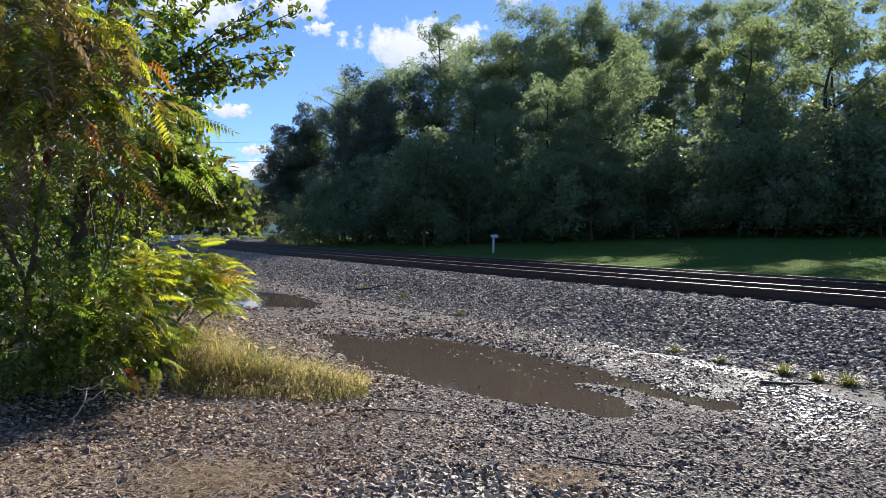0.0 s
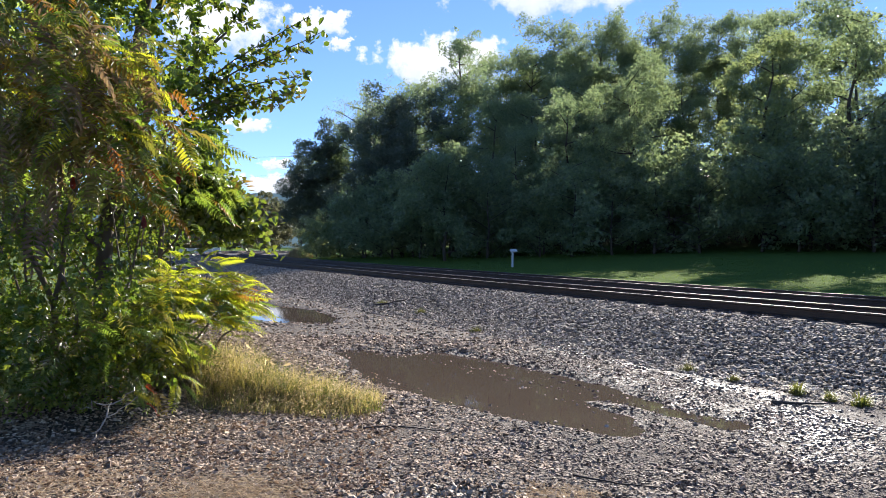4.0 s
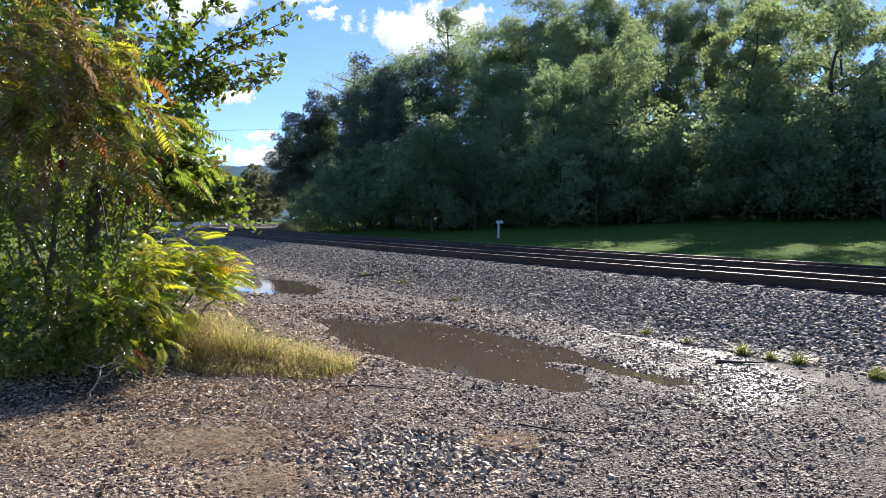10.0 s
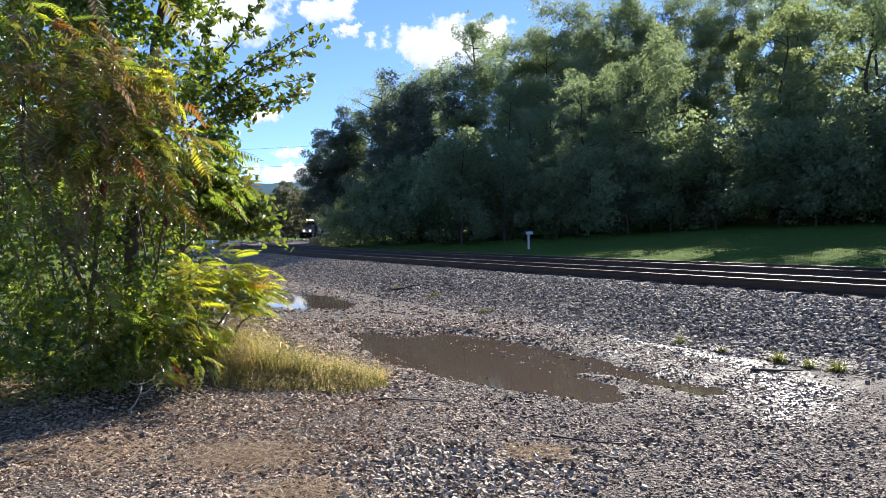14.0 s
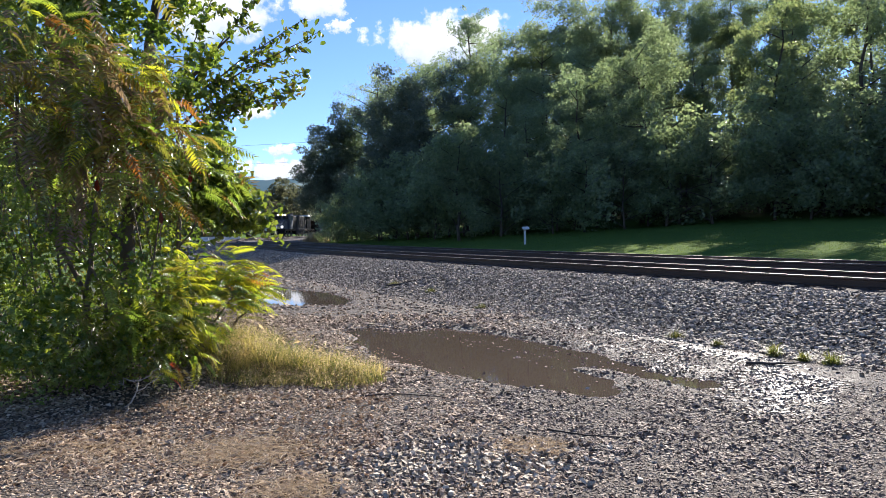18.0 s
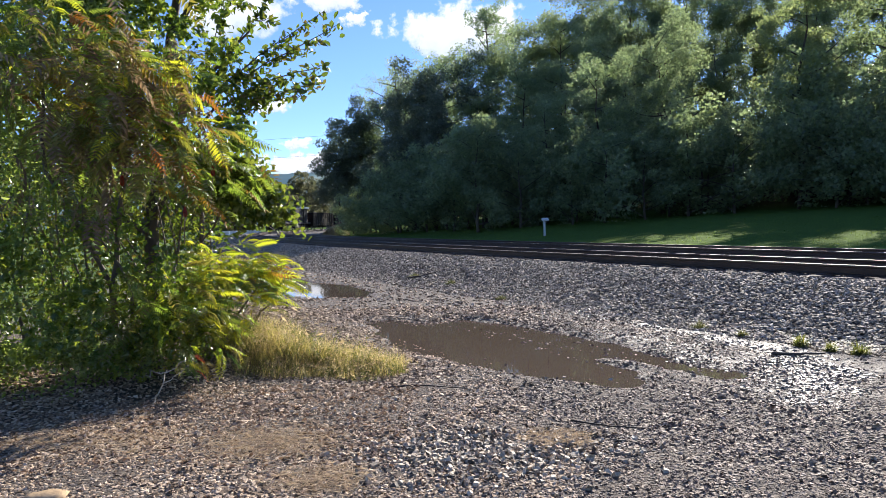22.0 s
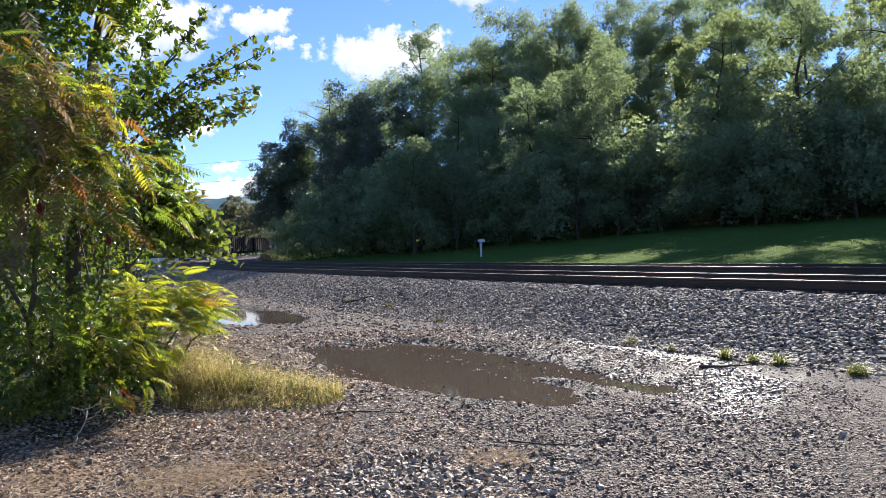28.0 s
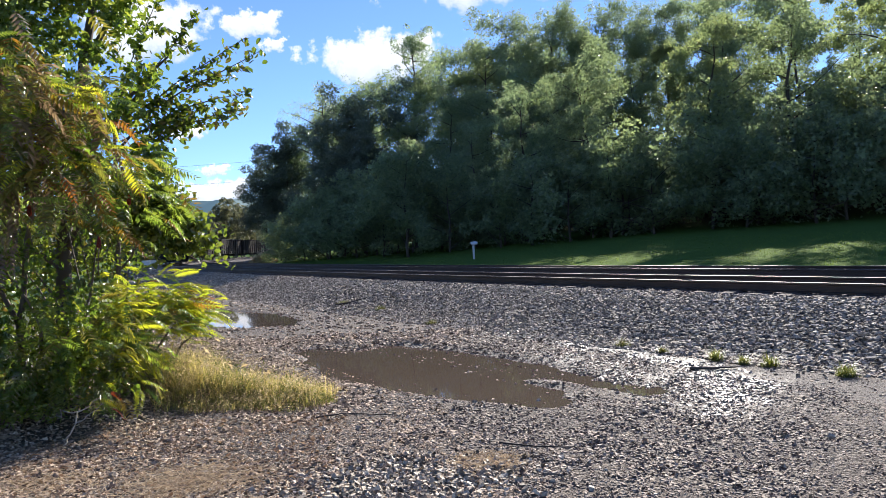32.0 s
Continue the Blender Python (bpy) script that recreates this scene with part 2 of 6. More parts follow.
M_VINE = foliage("vine_leaf", [(0.065, 0.095, 0.022), (0.11, 0.15, 0.032), (0.18, 0.205, 0.046)], 0.42, 0.24, glow_through=(2.5, 2.5, 1.2), shine=0.9)
M_ELM = foliage("elm_leaf", [(0.03, 0.055, 0.016), (0.05, 0.085, 0.022), (0.085, 0.12, 0.028), (0.075, 0.055, 0.03)], 0.42, 0.26, shine=0.8)
M_UNDER = foliage("undergrowth_leaf", [(0.075, 0.105, 0.047), (0.122, 0.162, 0.064), (0.19, 0.225, 0.095)], 0.58, 0.24, glow_through=(3.3, 3.2, 1.7), shine=1.0)
M_SUMAC_Y = foliage("sumac_yellow", [(0.14, 0.19, 0.024), (0.21, 0.24, 0.03), (0.3, 0.29, 0.04)], 0.58, 0.42, "object", (3.0, 2.9, 1.1), 0.5)
M_SUMAC_G = foliage("sumac_green", [(0.06, 0.1, 0.028), (0.095, 0.145, 0.034), (0.15, 0.19, 0.042)], 0.55, 0.4, "object", (3.2, 3.1, 1.3), 0.7)
M_SUMAC_V = foliage("sumac_olive", [(0.085, 0.11, 0.032), (0.125, 0.14, 0.038), (0.19, 0.165, 0.048)], 0.42, 0.28, "object", (2.4, 2.2, 1.0), 0.9)
M_TUFT = foliage("tuft_grass", [(0.07, 0.085, 0.03), (0.12, 0.125, 0.045), (0.2, 0.18, 0.08)], 0.35, 0.5, glow_through=(2.0, 1.9, 1.1))
M_WETSTONE = stone_mat("wet_stone", [(0.0, (0.05, 0.039, 0.030)), (0.5, (0.11, 0.088, 0.068)), (1.0, (0.24, 0.196, 0.153))], 0.42, 0.55)
M_SUMAC_O = foliage("sumac_orange", [(0.17, 0.135, 0.022), (0.22, 0.14, 0.025), (0.24, 0.085, 0.025)], 0.4, 0.5, "object", (2.3, 2.1, 1.0))
M_DEAD = foliage("withered_leaf", [(0.12, 0.082, 0.056), (0.2, 0.145, 0.1), (0.29, 0.225, 0.16)], 0.35, 0.5, "object", (2.0, 1.8, 1.3))
M_RED = foliage("red_leaf", [(0.16, 0.022, 0.018), (0.24, 0.04, 0.02)], 0.4, 0.5, "object")
M_GRASS_Y = foliage("dry_grass", [(0.2, 0.2, 0.065), (0.37, 0.335, 0.14), (0.54, 0.47, 0.26)], 0.5, 0.5, glow_through=(1.9, 1.75, 1.2))
M_PALE = stone_mat("pale_stone", [(0.0, (0.09, 0.073, 0.054)), (0.45, (0.27, 0.221, 0.162)), (1.0, (0.68, 0.568, 0.423))], 0.62, 0.3)
M_STRAW = foliage("old_straw", [(0.24, 0.19, 0.145), (0.42, 0.345, 0.265), (0.64, 0.55, 0.44)], 0.3, 0.6, glow_through=(1.5, 1.4, 1.2))
M_LAWN = foliage("mown_grass", [(0.06, 0.095, 0.022), (0.085, 0.13, 0.03), (0.13, 0.17, 0.045)], 0.5, 0.6, glow_through=(2.7, 2.8, 1.2), shine=0.3)
# Dry grass lightened further, standing in for sun that trees block here.
M_SUNLIT_STRAW = foliage("sunlit_dry_grass", [(0.42, 0.34, 0.2), (0.58, 0.48, 0.31), (0.74, 0.64, 0.46)], 0.5, 0.6, glow_through=(1.3, 1.25, 1.1))
M_LITTER = foliage("withered_litter", [(0.13, 0.085, 0.055), (0.26, 0.175, 0.115), (0.42, 0.32, 0.23)], 0.25, 0.6, glow_through=(1.4, 1.3, 1.2))
M_SEED = foliage("straw", [(0.26, 0.21, 0.13), (0.42, 0.35, 0.23), (0.62, 0.54, 0.38)], 0.6, 0.55, glow_through=(1.6, 1.5, 1.2))
M_GRASS_G = foliage("green_grass", [(0.06, 0.08, 0.025), (0.11, 0.13, 0.042), (0.19, 0.185, 0.075)], 0.4, 0.5, glow_through=(2.4, 2.3, 1.1))

# ---- mesh helpers ----
rng = np.random.default_rng(7)


def mesh_of(name, verts, loops, sizes, mats, index=None, smooth=False):
    """A mesh from flat arrays: verts (n, 3), loop vertex indices, and the corner count of every face."""
    me = bpy.data.meshes.new(name)
    verts, loops, sizes = np.asarray(verts, np.float32), np.asarray(loops, np.int32).ravel(), np.asarray(sizes, np.int32).ravel()
    me.vertices.add(len(verts))
    me.vertices.foreach_set("co", verts.ravel())
    me.loops.add(len(loops))
    me.loops.foreach_set("vertex_index", loops)
    me.polygons.add(len(sizes))
    me.polygons.foreach_set("loop_start", np.r_[0, np.cumsum(sizes)[:-1]].astype(np.int32))
    me.polygons.foreach_set("use_smooth", np.full(len(sizes), smooth))
    for m in mats if isinstance(mats, (list, tuple)) else [mats]:
        me.materials.append(m)
    if index is not None:
        me.polygons.foreach_set("material_index", np.asarray(index, np.int32))
    me.update(calc_edges=True)
    return me


def join(parts):
    """Joins (verts, loops, sizes) triples."""
    v, l, s, n = [], [], [], 0
    for verts, loops, sizes in parts:
        v.append(verts), l.append(np.asarray(loops).ravel() + n), s.append(sizes)
        n += len(verts)
    return np.concatenate(v), np.concatenate(l), np.concatenate(s)


def spread(verts, loops, sizes, mats4):
    """Copies of one small shape under many 3 x 3 frames and offsets: mats4 = (frames (k,3,3), offsets (k,3))."""
    frames, offs = mats4
    k, n = len(offs), len(verts)
    v = np.einsum("kij,nj->kni", frames, verts) + offs[:, None]
    l = (np.asarray(loops).ravel()[None] + n * np.arange(k)[:, None]).ravel()
    return v.reshape(-1, 3), l, np.tile(sizes, k)


def part(name, mesh, parent, label="", place=None):
    ob = new(name, mesh)
    ob.parent = parent
    if place is not None:
        ob.matrix_basis = place
    return tagged(ob, label)


def thing(name, label, category, at=(0, 0, 0), turn=0.0, group="", kind=""):
    ob = new(name)
    ob.empty_display_size = 0.2
    ob.matrix_basis = pose(*at, 0, 0, turn)
    return tagged(ob, label, category, group, kind)


def box(cx, cy, cz, sx, sy, sz, bevel=0.0):
    """A box with chamfered vertical and top edges, as (verts, loops, sizes)."""
    b = min(bevel, sx * 0.45, sy * 0.45, sz * 0.45)
    x, y, z = sx / 2, sy / 2, sz / 2
    if b <= 0:
        v = [(i * x, j * y, k * z) for k in (-1, 1) for j in (-1, 1) for i in (-1, 1)]
        f = [0, 2, 3, 1, 4, 5, 7, 6, 0, 1, 5, 4, 1, 3, 7, 5, 3, 2, 6, 7, 2, 0, 4, 6]
        return np.array(v) + (cx, cy, cz), np.array(f), np.full(6, 4)
    ring = [(x - b, -y), (x, -y + b), (x, y - b), (x - b, y), (-x + b, y), (-x, y - b), (-x, -y + b), (-x + b, -y)]
    inner = [(px * (x - b) / x, py * (y - b) / y) for px, py in ring]
    v = [(p[0], p[1], -z) for p in ring] + [(p[0], p[1], z - b) for p in ring] + [(p[0], p[1], z) for p in inner]
    l, s = list(range(7, -1, -1)), [8]
    for r in (0, 8):
        for i in range(8):
            j = (i + 1) % 8
            l += [r + i, r + j, r + 8 + j, r + 8 + i]
            s.append(4)
    l += list(range(16, 24))
    s.append(8)
    return np.array(v) + (cx, cy, cz), np.array(l), np.array(s)


def tube(points, radii, sides=6):
    """A tapered tube along points."""
    p = np.asarray(points, float)
    r = np.broadcast_to(np.asarray(radii, float), (len(p),))
    d = np.gradient(p, axis=0)
    d /= np.linalg.norm(d, axis=1)[:, None] + 1e-9
    ref = np.where(np.abs(d[:, 2:3]) < 0.9, [[0, 0, 1.0]], [[1.0, 0, 0]])
    a = np.cross(d, ref)
    a /= np.linalg.norm(a, axis=1)[:, None] + 1e-9
    b = np.cross(d, a)
    t = np.arange(sides) * 2 * np.pi / sides
    v = p[:, None] + r[:, None, None] * (np.cos(t)[None, :, None] * a[:, None] + np.sin(t)[None, :, None] * b[:, None])
    n = len(p)
    i, j = np.meshgrid(np.arange(n - 1), np.arange(sides), indexing="ij")
    jj = (j + 1) % sides
    q = np.stack([i * sides + j, i * sides + jj, (i + 1) * sides + jj, (i + 1) * sides + j], -1).reshape(-1, 4)
    loops = np.r_[q.ravel(), np.arange(sides)[::-1], (n - 1) * sides + np.arange(sides)]
    return v.reshape(-1, 3), loops, np.r_[np.full(len(q), 4), [sides, sides]]


def disc(radius, width, sides=16):
    """A wheel-like cylinder about the local y axis, centred."""
    return tube([(0, -width / 2, 0), (0, width / 2, 0)], radius, sides)


LEAF = {
    "straw": ([(0, 0, 0), (0.5, 0.035, 0.03), (1, 0, -0.03), (0.5, -0.035, 0.03)], [0, 2, 1, 0, 3, 2], [3, 3]),
    "diamond": ([(0, 0, 0), (0.5, 0.36, 0.1), (1, 0, -0.06), (0.5, -0.36, 0.1)], [0, 2, 1, 0, 3, 2], [3, 3]),
    "oval": ([(0, 0, 0), (0.3, 0.26, 0.07), (0.68, 0.22, 0.06), (1, 0, -0.08), (0.68, -0.22, 0.06), (0.3, -0.26, 0.07)], [0, 3, 2, 1, 0, 5, 4, 3], [4, 4]),
    "lance": ([(0, 0, 0), (0.35, 0.15, 0.03), (1, 0, -0.1), (0.35, -0.15, 0.03)], [0, 2, 1, 0, 3, 2], [3, 3]),
    "heart": (
        [(0, 0, 0), (-0.1, 0.24, 0.05), (0.18, 0.46, 0.1), (0.6, 0.33, 0.06), (1, 0, -0.1), (0.6, -0.33, 0.06), (0.18, -0.46, 0.1), (-0.1, -0.24, 0.05)],
        [0, 4, 3, 2, 1, 0, 7, 6, 5, 4], [5, 5]),
    "maple": (
        [(0, 0, 0), (0.02, 0.34, 0.03), (0.22, 0.5, 0.06), (0.32, 0.22, 0.05), (0.68, 0.44, 0.0), (0.64, 0.14, 0.03), (1, 0, -0.1),
         (0.64, -0.14, 0.03), (0.68, -0.44, 0.0), (0.32, -0.22, 0.05), (0.22, -0.5, 0.06), (0.02, -0.34, 0.03)],
        [0, 6, 5, 4, 3, 2, 1, 0, 11, 10, 9, 8, 7, 6], [7, 7]),
}


def unit(v):
    return v / (np.linalg.norm(v, axis=-1, keepdims=True) + 1e-9)


def leaves(shape, centres, size, up=0.6, out=None, droop=0.3):
    """Leaf blades at centres: normals lean up (and along out), blades hang a little."""
    k = len(centres)
    nrm = rng.normal(size=(k, 3)) + (0, 0, up)
    if out is not None:
        nrm = nrm + out
    nrm = unit(nrm)
    ax = rng.normal(size=(k, 3)) - (0, 0, droop)
    ax = unit(ax - (ax * nrm).sum(1, keepdims=True) * nrm)
    side = np.cross(nrm, ax)
    s = (np.asarray(size) * rng.uniform(0.65, 1.25, k))[:, None, None]
    v, l, z = LEAF[shape]
    return spread(np.array(v, float) - (0.45, 0, 0), l, z, (np.stack([ax, side, nrm], -1) * s, np.asarray(centres, float)))

# ---- plan of the railway: a curve that tightens away from the camera ----
RAIL_Z, GAUGE, TRACK_GAP = 0.714, 1.5, 4.17
_ds = 0.5
_s = np.arange(-160.0, 420.0, _ds)
_k = np.where(_s < 41.6, 1 / 319.9, np.where(_s < 81.6, 1 / 319.9 + (1 / 177.3 - 1 / 319.9) * (_s - 41.6) / 40, 1 / 177.3))
_k = np.where(_s > 205, 1 / 900.0, _k)
_h = np.cumsum(_k) * _ds
_h = _h - np.interp(0, _s, _h) + radians(55.85 - 90)
_x, _y = np.cumsum(np.sin(_h)) * _ds, np.cumsum(np.cos(_h)) * _ds
_x += 12.157 * math.sin(radians(55.85)) - np.interp(0, _s, _x)
_y += 12.157 * math.cos(radians(55.85)) - np.interp(0, _s, _y)


def on_track(s, u=0.0):
    """Place at s metres along the outer rail of the near track, u metres to its inner side, and the heading from +y to +x."""
    h = np.interp(s, _s, _h)
    return np.interp(s, _s, _x) + u * np.cos(h), np.interp(s, _s, _y) - u * np.sin(h), h


def to_track(x, y):
    """(s, u) of places."""
    x, y = np.asarray(x, float).ravel(), np.asarray(y, float).ravel()
    s, u = np.empty(len(x)), np.empty(len(x))
    sx, sy, ss, sh = _x[::4], _y[::4], _s[::4], _h[::4]
    for a in range(0, len(x), 4000):
        d = (x[a : a + 4000, None] - sx) ** 2 + (y[a : a + 4000, None] - sy) ** 2
        i = d.argmin(1)
        dx, dy = x[a : a + 4000] - sx[i], y[a : a + 4000] - sy[i]
        u[a : a + 4000] = dx * np.cos(sh[i]) - dy * np.sin(sh[i])
        s[a : a + 4000] = ss[i] + dx * np.sin(sh[i]) + dy * np.cos(sh[i])
    return s, u


def wave(x, y, f, seed=0):
    """Smooth made-up relief in -1..1."""
    a = np.sin(x * f + 1.7 * seed) * np.cos(y * f * 1.13 + seed) + 0.6 * np.sin(x * f * 2.3 - y * f * 1.9 + 2.1 * seed) + 0.4 * np.cos(x * f * 4.1 + y * f * 3.7 + seed)
    return a / 2.0


def near_line(x, y, pts):
    """Distance to a polyline, and the interpolated third value of its points."""
    best, val = np.full(np.shape(x), 1e9), np.zeros(np.shape(x))
    for (ax, ay, aw), (bx, by, bw) in zip(pts[:-1], pts[1:]):
        t = np.clip(((x - ax) * (bx - ax) + (y - ay) * (by - ay)) / ((bx - ax) ** 2 + (by - ay) ** 2), 0, 1)
        d = np.hypot(x - ax - t * (bx - ax), y - ay - t * (by - ay))
        w = aw + t * (bw - aw)
        less = d - w < best - val
        best, val = np.where(less, d, best), np.where(less, w, val)
    return best, val


WATER_Z = -0.03
PUDDLES = [
    [(-1.25, 11.0, 0.25), (-0.6, 10.0, 0.75), (0.1, 8.9, 0.75), (0.85, 7.9, 0.58), (1.35, 7.15, 0.42), (1.62, 6.75, 0.2)],
    [(0.0, 11.0, 0.3), (0.9, 9.7, 0.35), (1.6, 8.6, 0.3), (2.15, 7.85, 0.18)],
    [(2.4, 7.35, 0.1), (2.75, 6.95, 0.14)],
    [(-5.3, 19.2, 0.8), (-4.1, 17.3, 1.1), (-3.0, 15.7, 0.75), (-2.4, 15.1, 0.25)],
]
WET = [(2.0, 11.6, 0.12), (2.95, 10.2, 0.26), (3.3, 9.4, 0.28), (3.7, 8.5, 0.26), (3.7, 7.6, 0.26), (3.65, 6.9, 0.3), (3.4, 6.35, 0.26), (3.0, 5.8, 0.02)]
SEEP = [(1.9, 9.6, 0.1), (2.5, 8.5, 0.22), (2.95, 7.5, 0.28), (3.1, 6.7, 0.3), (3.0, 6.1, 0.15)]
SILT = [(2.2, 11.7, 0.1), (2.95, 10.1, 0.17), (3.7, 8.6, 0.18), (4.6, 6.8, 0.5), (5.6, 4.6, 0.7)]


STRAW = ((-1.42, 4.92, 0.6), (-2.55, 5.05, 0.6), (-0.85, 4.15, 0.4), (0.72, 4.9, 0.34), (-3.3, 4.9, 0.5), (0.7, 13.5, 0.5), (-0.4, 16.6, 0.5))


def smooth(a, lo, hi):
    t = np.clip((a - lo) / (hi - lo), 0, 1)
    return t * t * (3 - 2 * t)


def ground_height(x, y, s=None, u=None, flat=False):
    shape = np.shape(x)
    x, y = np.asarray(x, float).ravel(), np.asarray(y, float).ravel()
    if s is None:
        s, u = to_track(x, y)
    base = 0.03 * wave(x, y, 0.5, 3) + 0.015 * wave(x, y, 1.9, 1)
    # ballast bed
    bedtop = RAIL_Z - 0.2
    z = np.where(u < -3.9, base, 0)
    rise = smooth(u, -3.95, -0.75)
    rise = 0.65 * rise + 0.35 * np.clip((u + 3.95) / 3.2, 0, 1)
    z = base * (1 - rise) + bedtop * rise
    lawn = 0.5 + 0.085 * np.clip(u - 7.6, 0, 16) + 0.05 * wave(x, y, 0.35, 5)
    hill = np.clip(u - 22, 0, 60)
    lawn = lawn + 0.3 * hill * smooth(u, 21, 40) * np.clip(1.15 - 0.006 * np.abs(s - 20), 0.15, 1.0)
    z = np.where(u > 6.4, bedtop + (lawn - bedtop) * smooth(u, 6.4, 8.0), z)
    # hollows that hold water
    for p in PUDDLES:
        d, w = near_line(x, y, p)
        edge = d - w + 0.08 * wave(x, y, 2.6, 2) + 0.05 * wave(x, y, 7.0, 4)
        z = np.where(u < -3.6, z - 0.085 * smooth(-edge, -0.35, 0.25), z)
    # bank under the shrubs
    d, w = near_line(x, y, [(-7.0, 6.2, 1.2), (-3.6, 7.6, 0.7), (-2.2, 9.0, 0.5), (-5.2, 14.0, 1.0)])
    z = z + 0.16 * smooth(-(d - w), -1.0, 0.6)
    z = z - 0.25 * smooth(-u, 30, 70)
    return z.reshape(shape)


def axis(lo, hi, fine_lo, fine_hi, step, grow=1.12):
    a = list(np.arange(fine_lo, fine_hi + 1e-6, step))
    d, v = step, fine_hi
    while v < hi:
        d *= grow
        v += d
        a.append(v)
    d, v = step, fine_lo
    while v > lo:
        d *= grow
        v -= d
        a.insert(0, v)
    return np.array(a)


def build_ground():
    gx, gy = axis(-2500, 2500, -6, 8, 0.085, 1.09), axis(-800, 3200, 3.2, 20, 0.085, 1.09)
    X, Y = np.meshgrid(gx, gy)
    x, y = X.ravel(), Y.ravel()
    s, u = to_track(x, y)
    z = ground_height(x, y, s, u)
    near = (np.abs(x) < 12) & (y < 30) & (y > 0)
    z = z + np.where(near & (u < -3.5), 0.001 * rng.normal(size=len(x)), 0)
    far = np.hypot(x, y)
    z = np.where(far > 260, np.minimum(z, 12) * np.clip(1 - (far - 260) / 400, 0, 1), z)
    n, m = len(gx), len(gy)
    i, j = np.meshgrid(np.arange(m - 1), np.arange(n - 1), indexing="ij")
    q = np.stack([i * n + j, i * n + j + 1, (i + 1) * n + j + 1, (i + 1) * n + j], -1).reshape(-1, 4)
    me = mesh_of("ground", np.stack([x, y, z], -1), q, np.full(len(q), 4), M_GROUND, smooth=True)
    wd, ww = near_line(x, y, WET)
    wet = smooth(-(wd - ww + 0.3 * wave(x, y, 2.1, 6) + 0.34 * wave(x, y, 6.3, 3) + 0.3 * wave(x, y, 13.0, 2)), -0.6, 0.5)
    wd, ww = near_line(x, y, SEEP)
    wet = np.maximum(wet, 0.95 * smooth(-(wd - ww + 0.25 * wave(x, y, 2.6, 1) + 0.34 * wave(x, y, 6.9, 5) + 0.3 * wave(x, y, 14.0, 4)), -0.5, 0.4))
    for p in PUDDLES:
        d, w = near_line(x, y, p)
        wet = np.maximum(wet, 0.9 * smooth(-(d - w), -0.45, 0.0))
    sd, sw = near_line(x, y, SILT)
    silt = smooth(-(sd - sw + 0.2 * wave(x, y, 1.9, 8)), -0.18, 0.25) * 0.9
    straw = np.zeros(len(x))
    for cx, cy, r in STRAW:
        straw = np.maximum(straw, smooth(-np.hypot(x - cx, y - cy), -r, -0.1 * r))
    # Dark bed colour widened inside the bend, painting in the trees' shade.
    verge = 6.6 + 5.0 * smooth(s, 66, 80)
    lawn = smooth(u - verge, 0.1, 1.0)
    outer = np.maximum(smooth(-x - 0.25 * y, 4.2, 6.5), smooth(-u, 28, 40)) * np.where(u < -4.5, 1, 0)
    lawn = np.maximum(lawn, outer * 0.85)
    lawn = np.maximum(lawn, smooth(far, 120, 200) * np.where((u < -6) | (u > 9), 1, 0))
    litter = smooth(u, 24, 30) * smooth(-far, -170, -130)
    ld, lw = near_line(x, y, [(-9.0, 6.0, 1.0), (-3.9, 6.1, 0.5), (-2.9, 6.9, 0.4), (-3.2, 8.6, 0.5)])
    litter = np.maximum(litter, smooth(-(ld - lw + 0.15 * wave(x, y, 2.2, 5)), -0.3, 0.2))
    bed = smooth(u, -1.0, -0.7) * smooth(verge - u, 0.0, 0.4)
    ballast = smooth(u, -4.0, -3.5) * (1 - smooth(u, -1.0, -0.7)) * (1 - smooth(s, 80, 110))
    for name, val in (("wet", wet), ("silt", silt), ("straw", straw), ("lawn", lawn), ("litter", litter), ("bed", bed), ("ballast", ballast)):
        a = me.attributes.new(name, "FLOAT", "POINT")
        a.data.foreach_set("value", np.asarray(val, np.float32))
    return tagged(new("ground", me), "grey gravel yard with mud, rising into a mown lawn and wooded slope", "ground", kind="structure")


def build_water():
    for i, p in enumerate(PUDDLES):
        pts = np.array(p)
        lo, hi = pts[:, :2].min(0) - 1.3, pts[:, :2].max(0) + 1.3
        gx, gy = np.arange(lo[0], hi[0], 0.08), np.arange(lo[1], hi[1], 0.08)
        X, Y = np.meshgrid(gx, gy)
        d, w = near_line(X, Y, p)
        keep = d < w + 0.42
        n = len(gx)
        ids = np.where(keep[:-1, :-1] & keep[1:, :-1] & keep[:-1, 1:] & keep[1:, 1:])
        a = ids[0] * n + ids[1]
        q = np.stack([a, a + 1, a + n + 1, a + n], -1)
        used, inv = np.unique(q, return_inverse=True)
        v = np.stack([X.ravel(), Y.ravel(), np.full(X.size, WATER_Z - 0.0011 * i)], -1)[used]
        me = mesh_of("puddle", v, inv.reshape(-1, 4), np.full(len(q), 4), M_WATER, smooth=True)
        tagged(new("puddle", me), "shallow brown muddy rain puddle lying in the gravel", "puddle", "puddles in the yard", "structure")


ground = build_ground()
build_water()

# ---- stones ----
ICO_V = np.array([(0, 0, 1), *[(math.cos(a) * 0.894, math.sin(a) * 0.894, 0.447) for a in np.arange(5) * 1.2566], *[(math.cos(a) * 0.894, math.sin(a) * 0.894, -0.447) for a in np.arange(5) * 1.2566 + 0.628], (0, 0, -1)])
ICO_F = np.array([(0, 1 + i, 1 + (i + 1) % 5) for i in range(5)] + [(1 + i, 6 + i, 1 + (i + 1) % 5) for i in range(5)] + [(6 + i, 6 + (i + 1) % 5, 1 + (i + 1) % 5) for i in range(5)] + [(11, 6 + (i + 1) % 5, 6 + i) for i in range(5)])
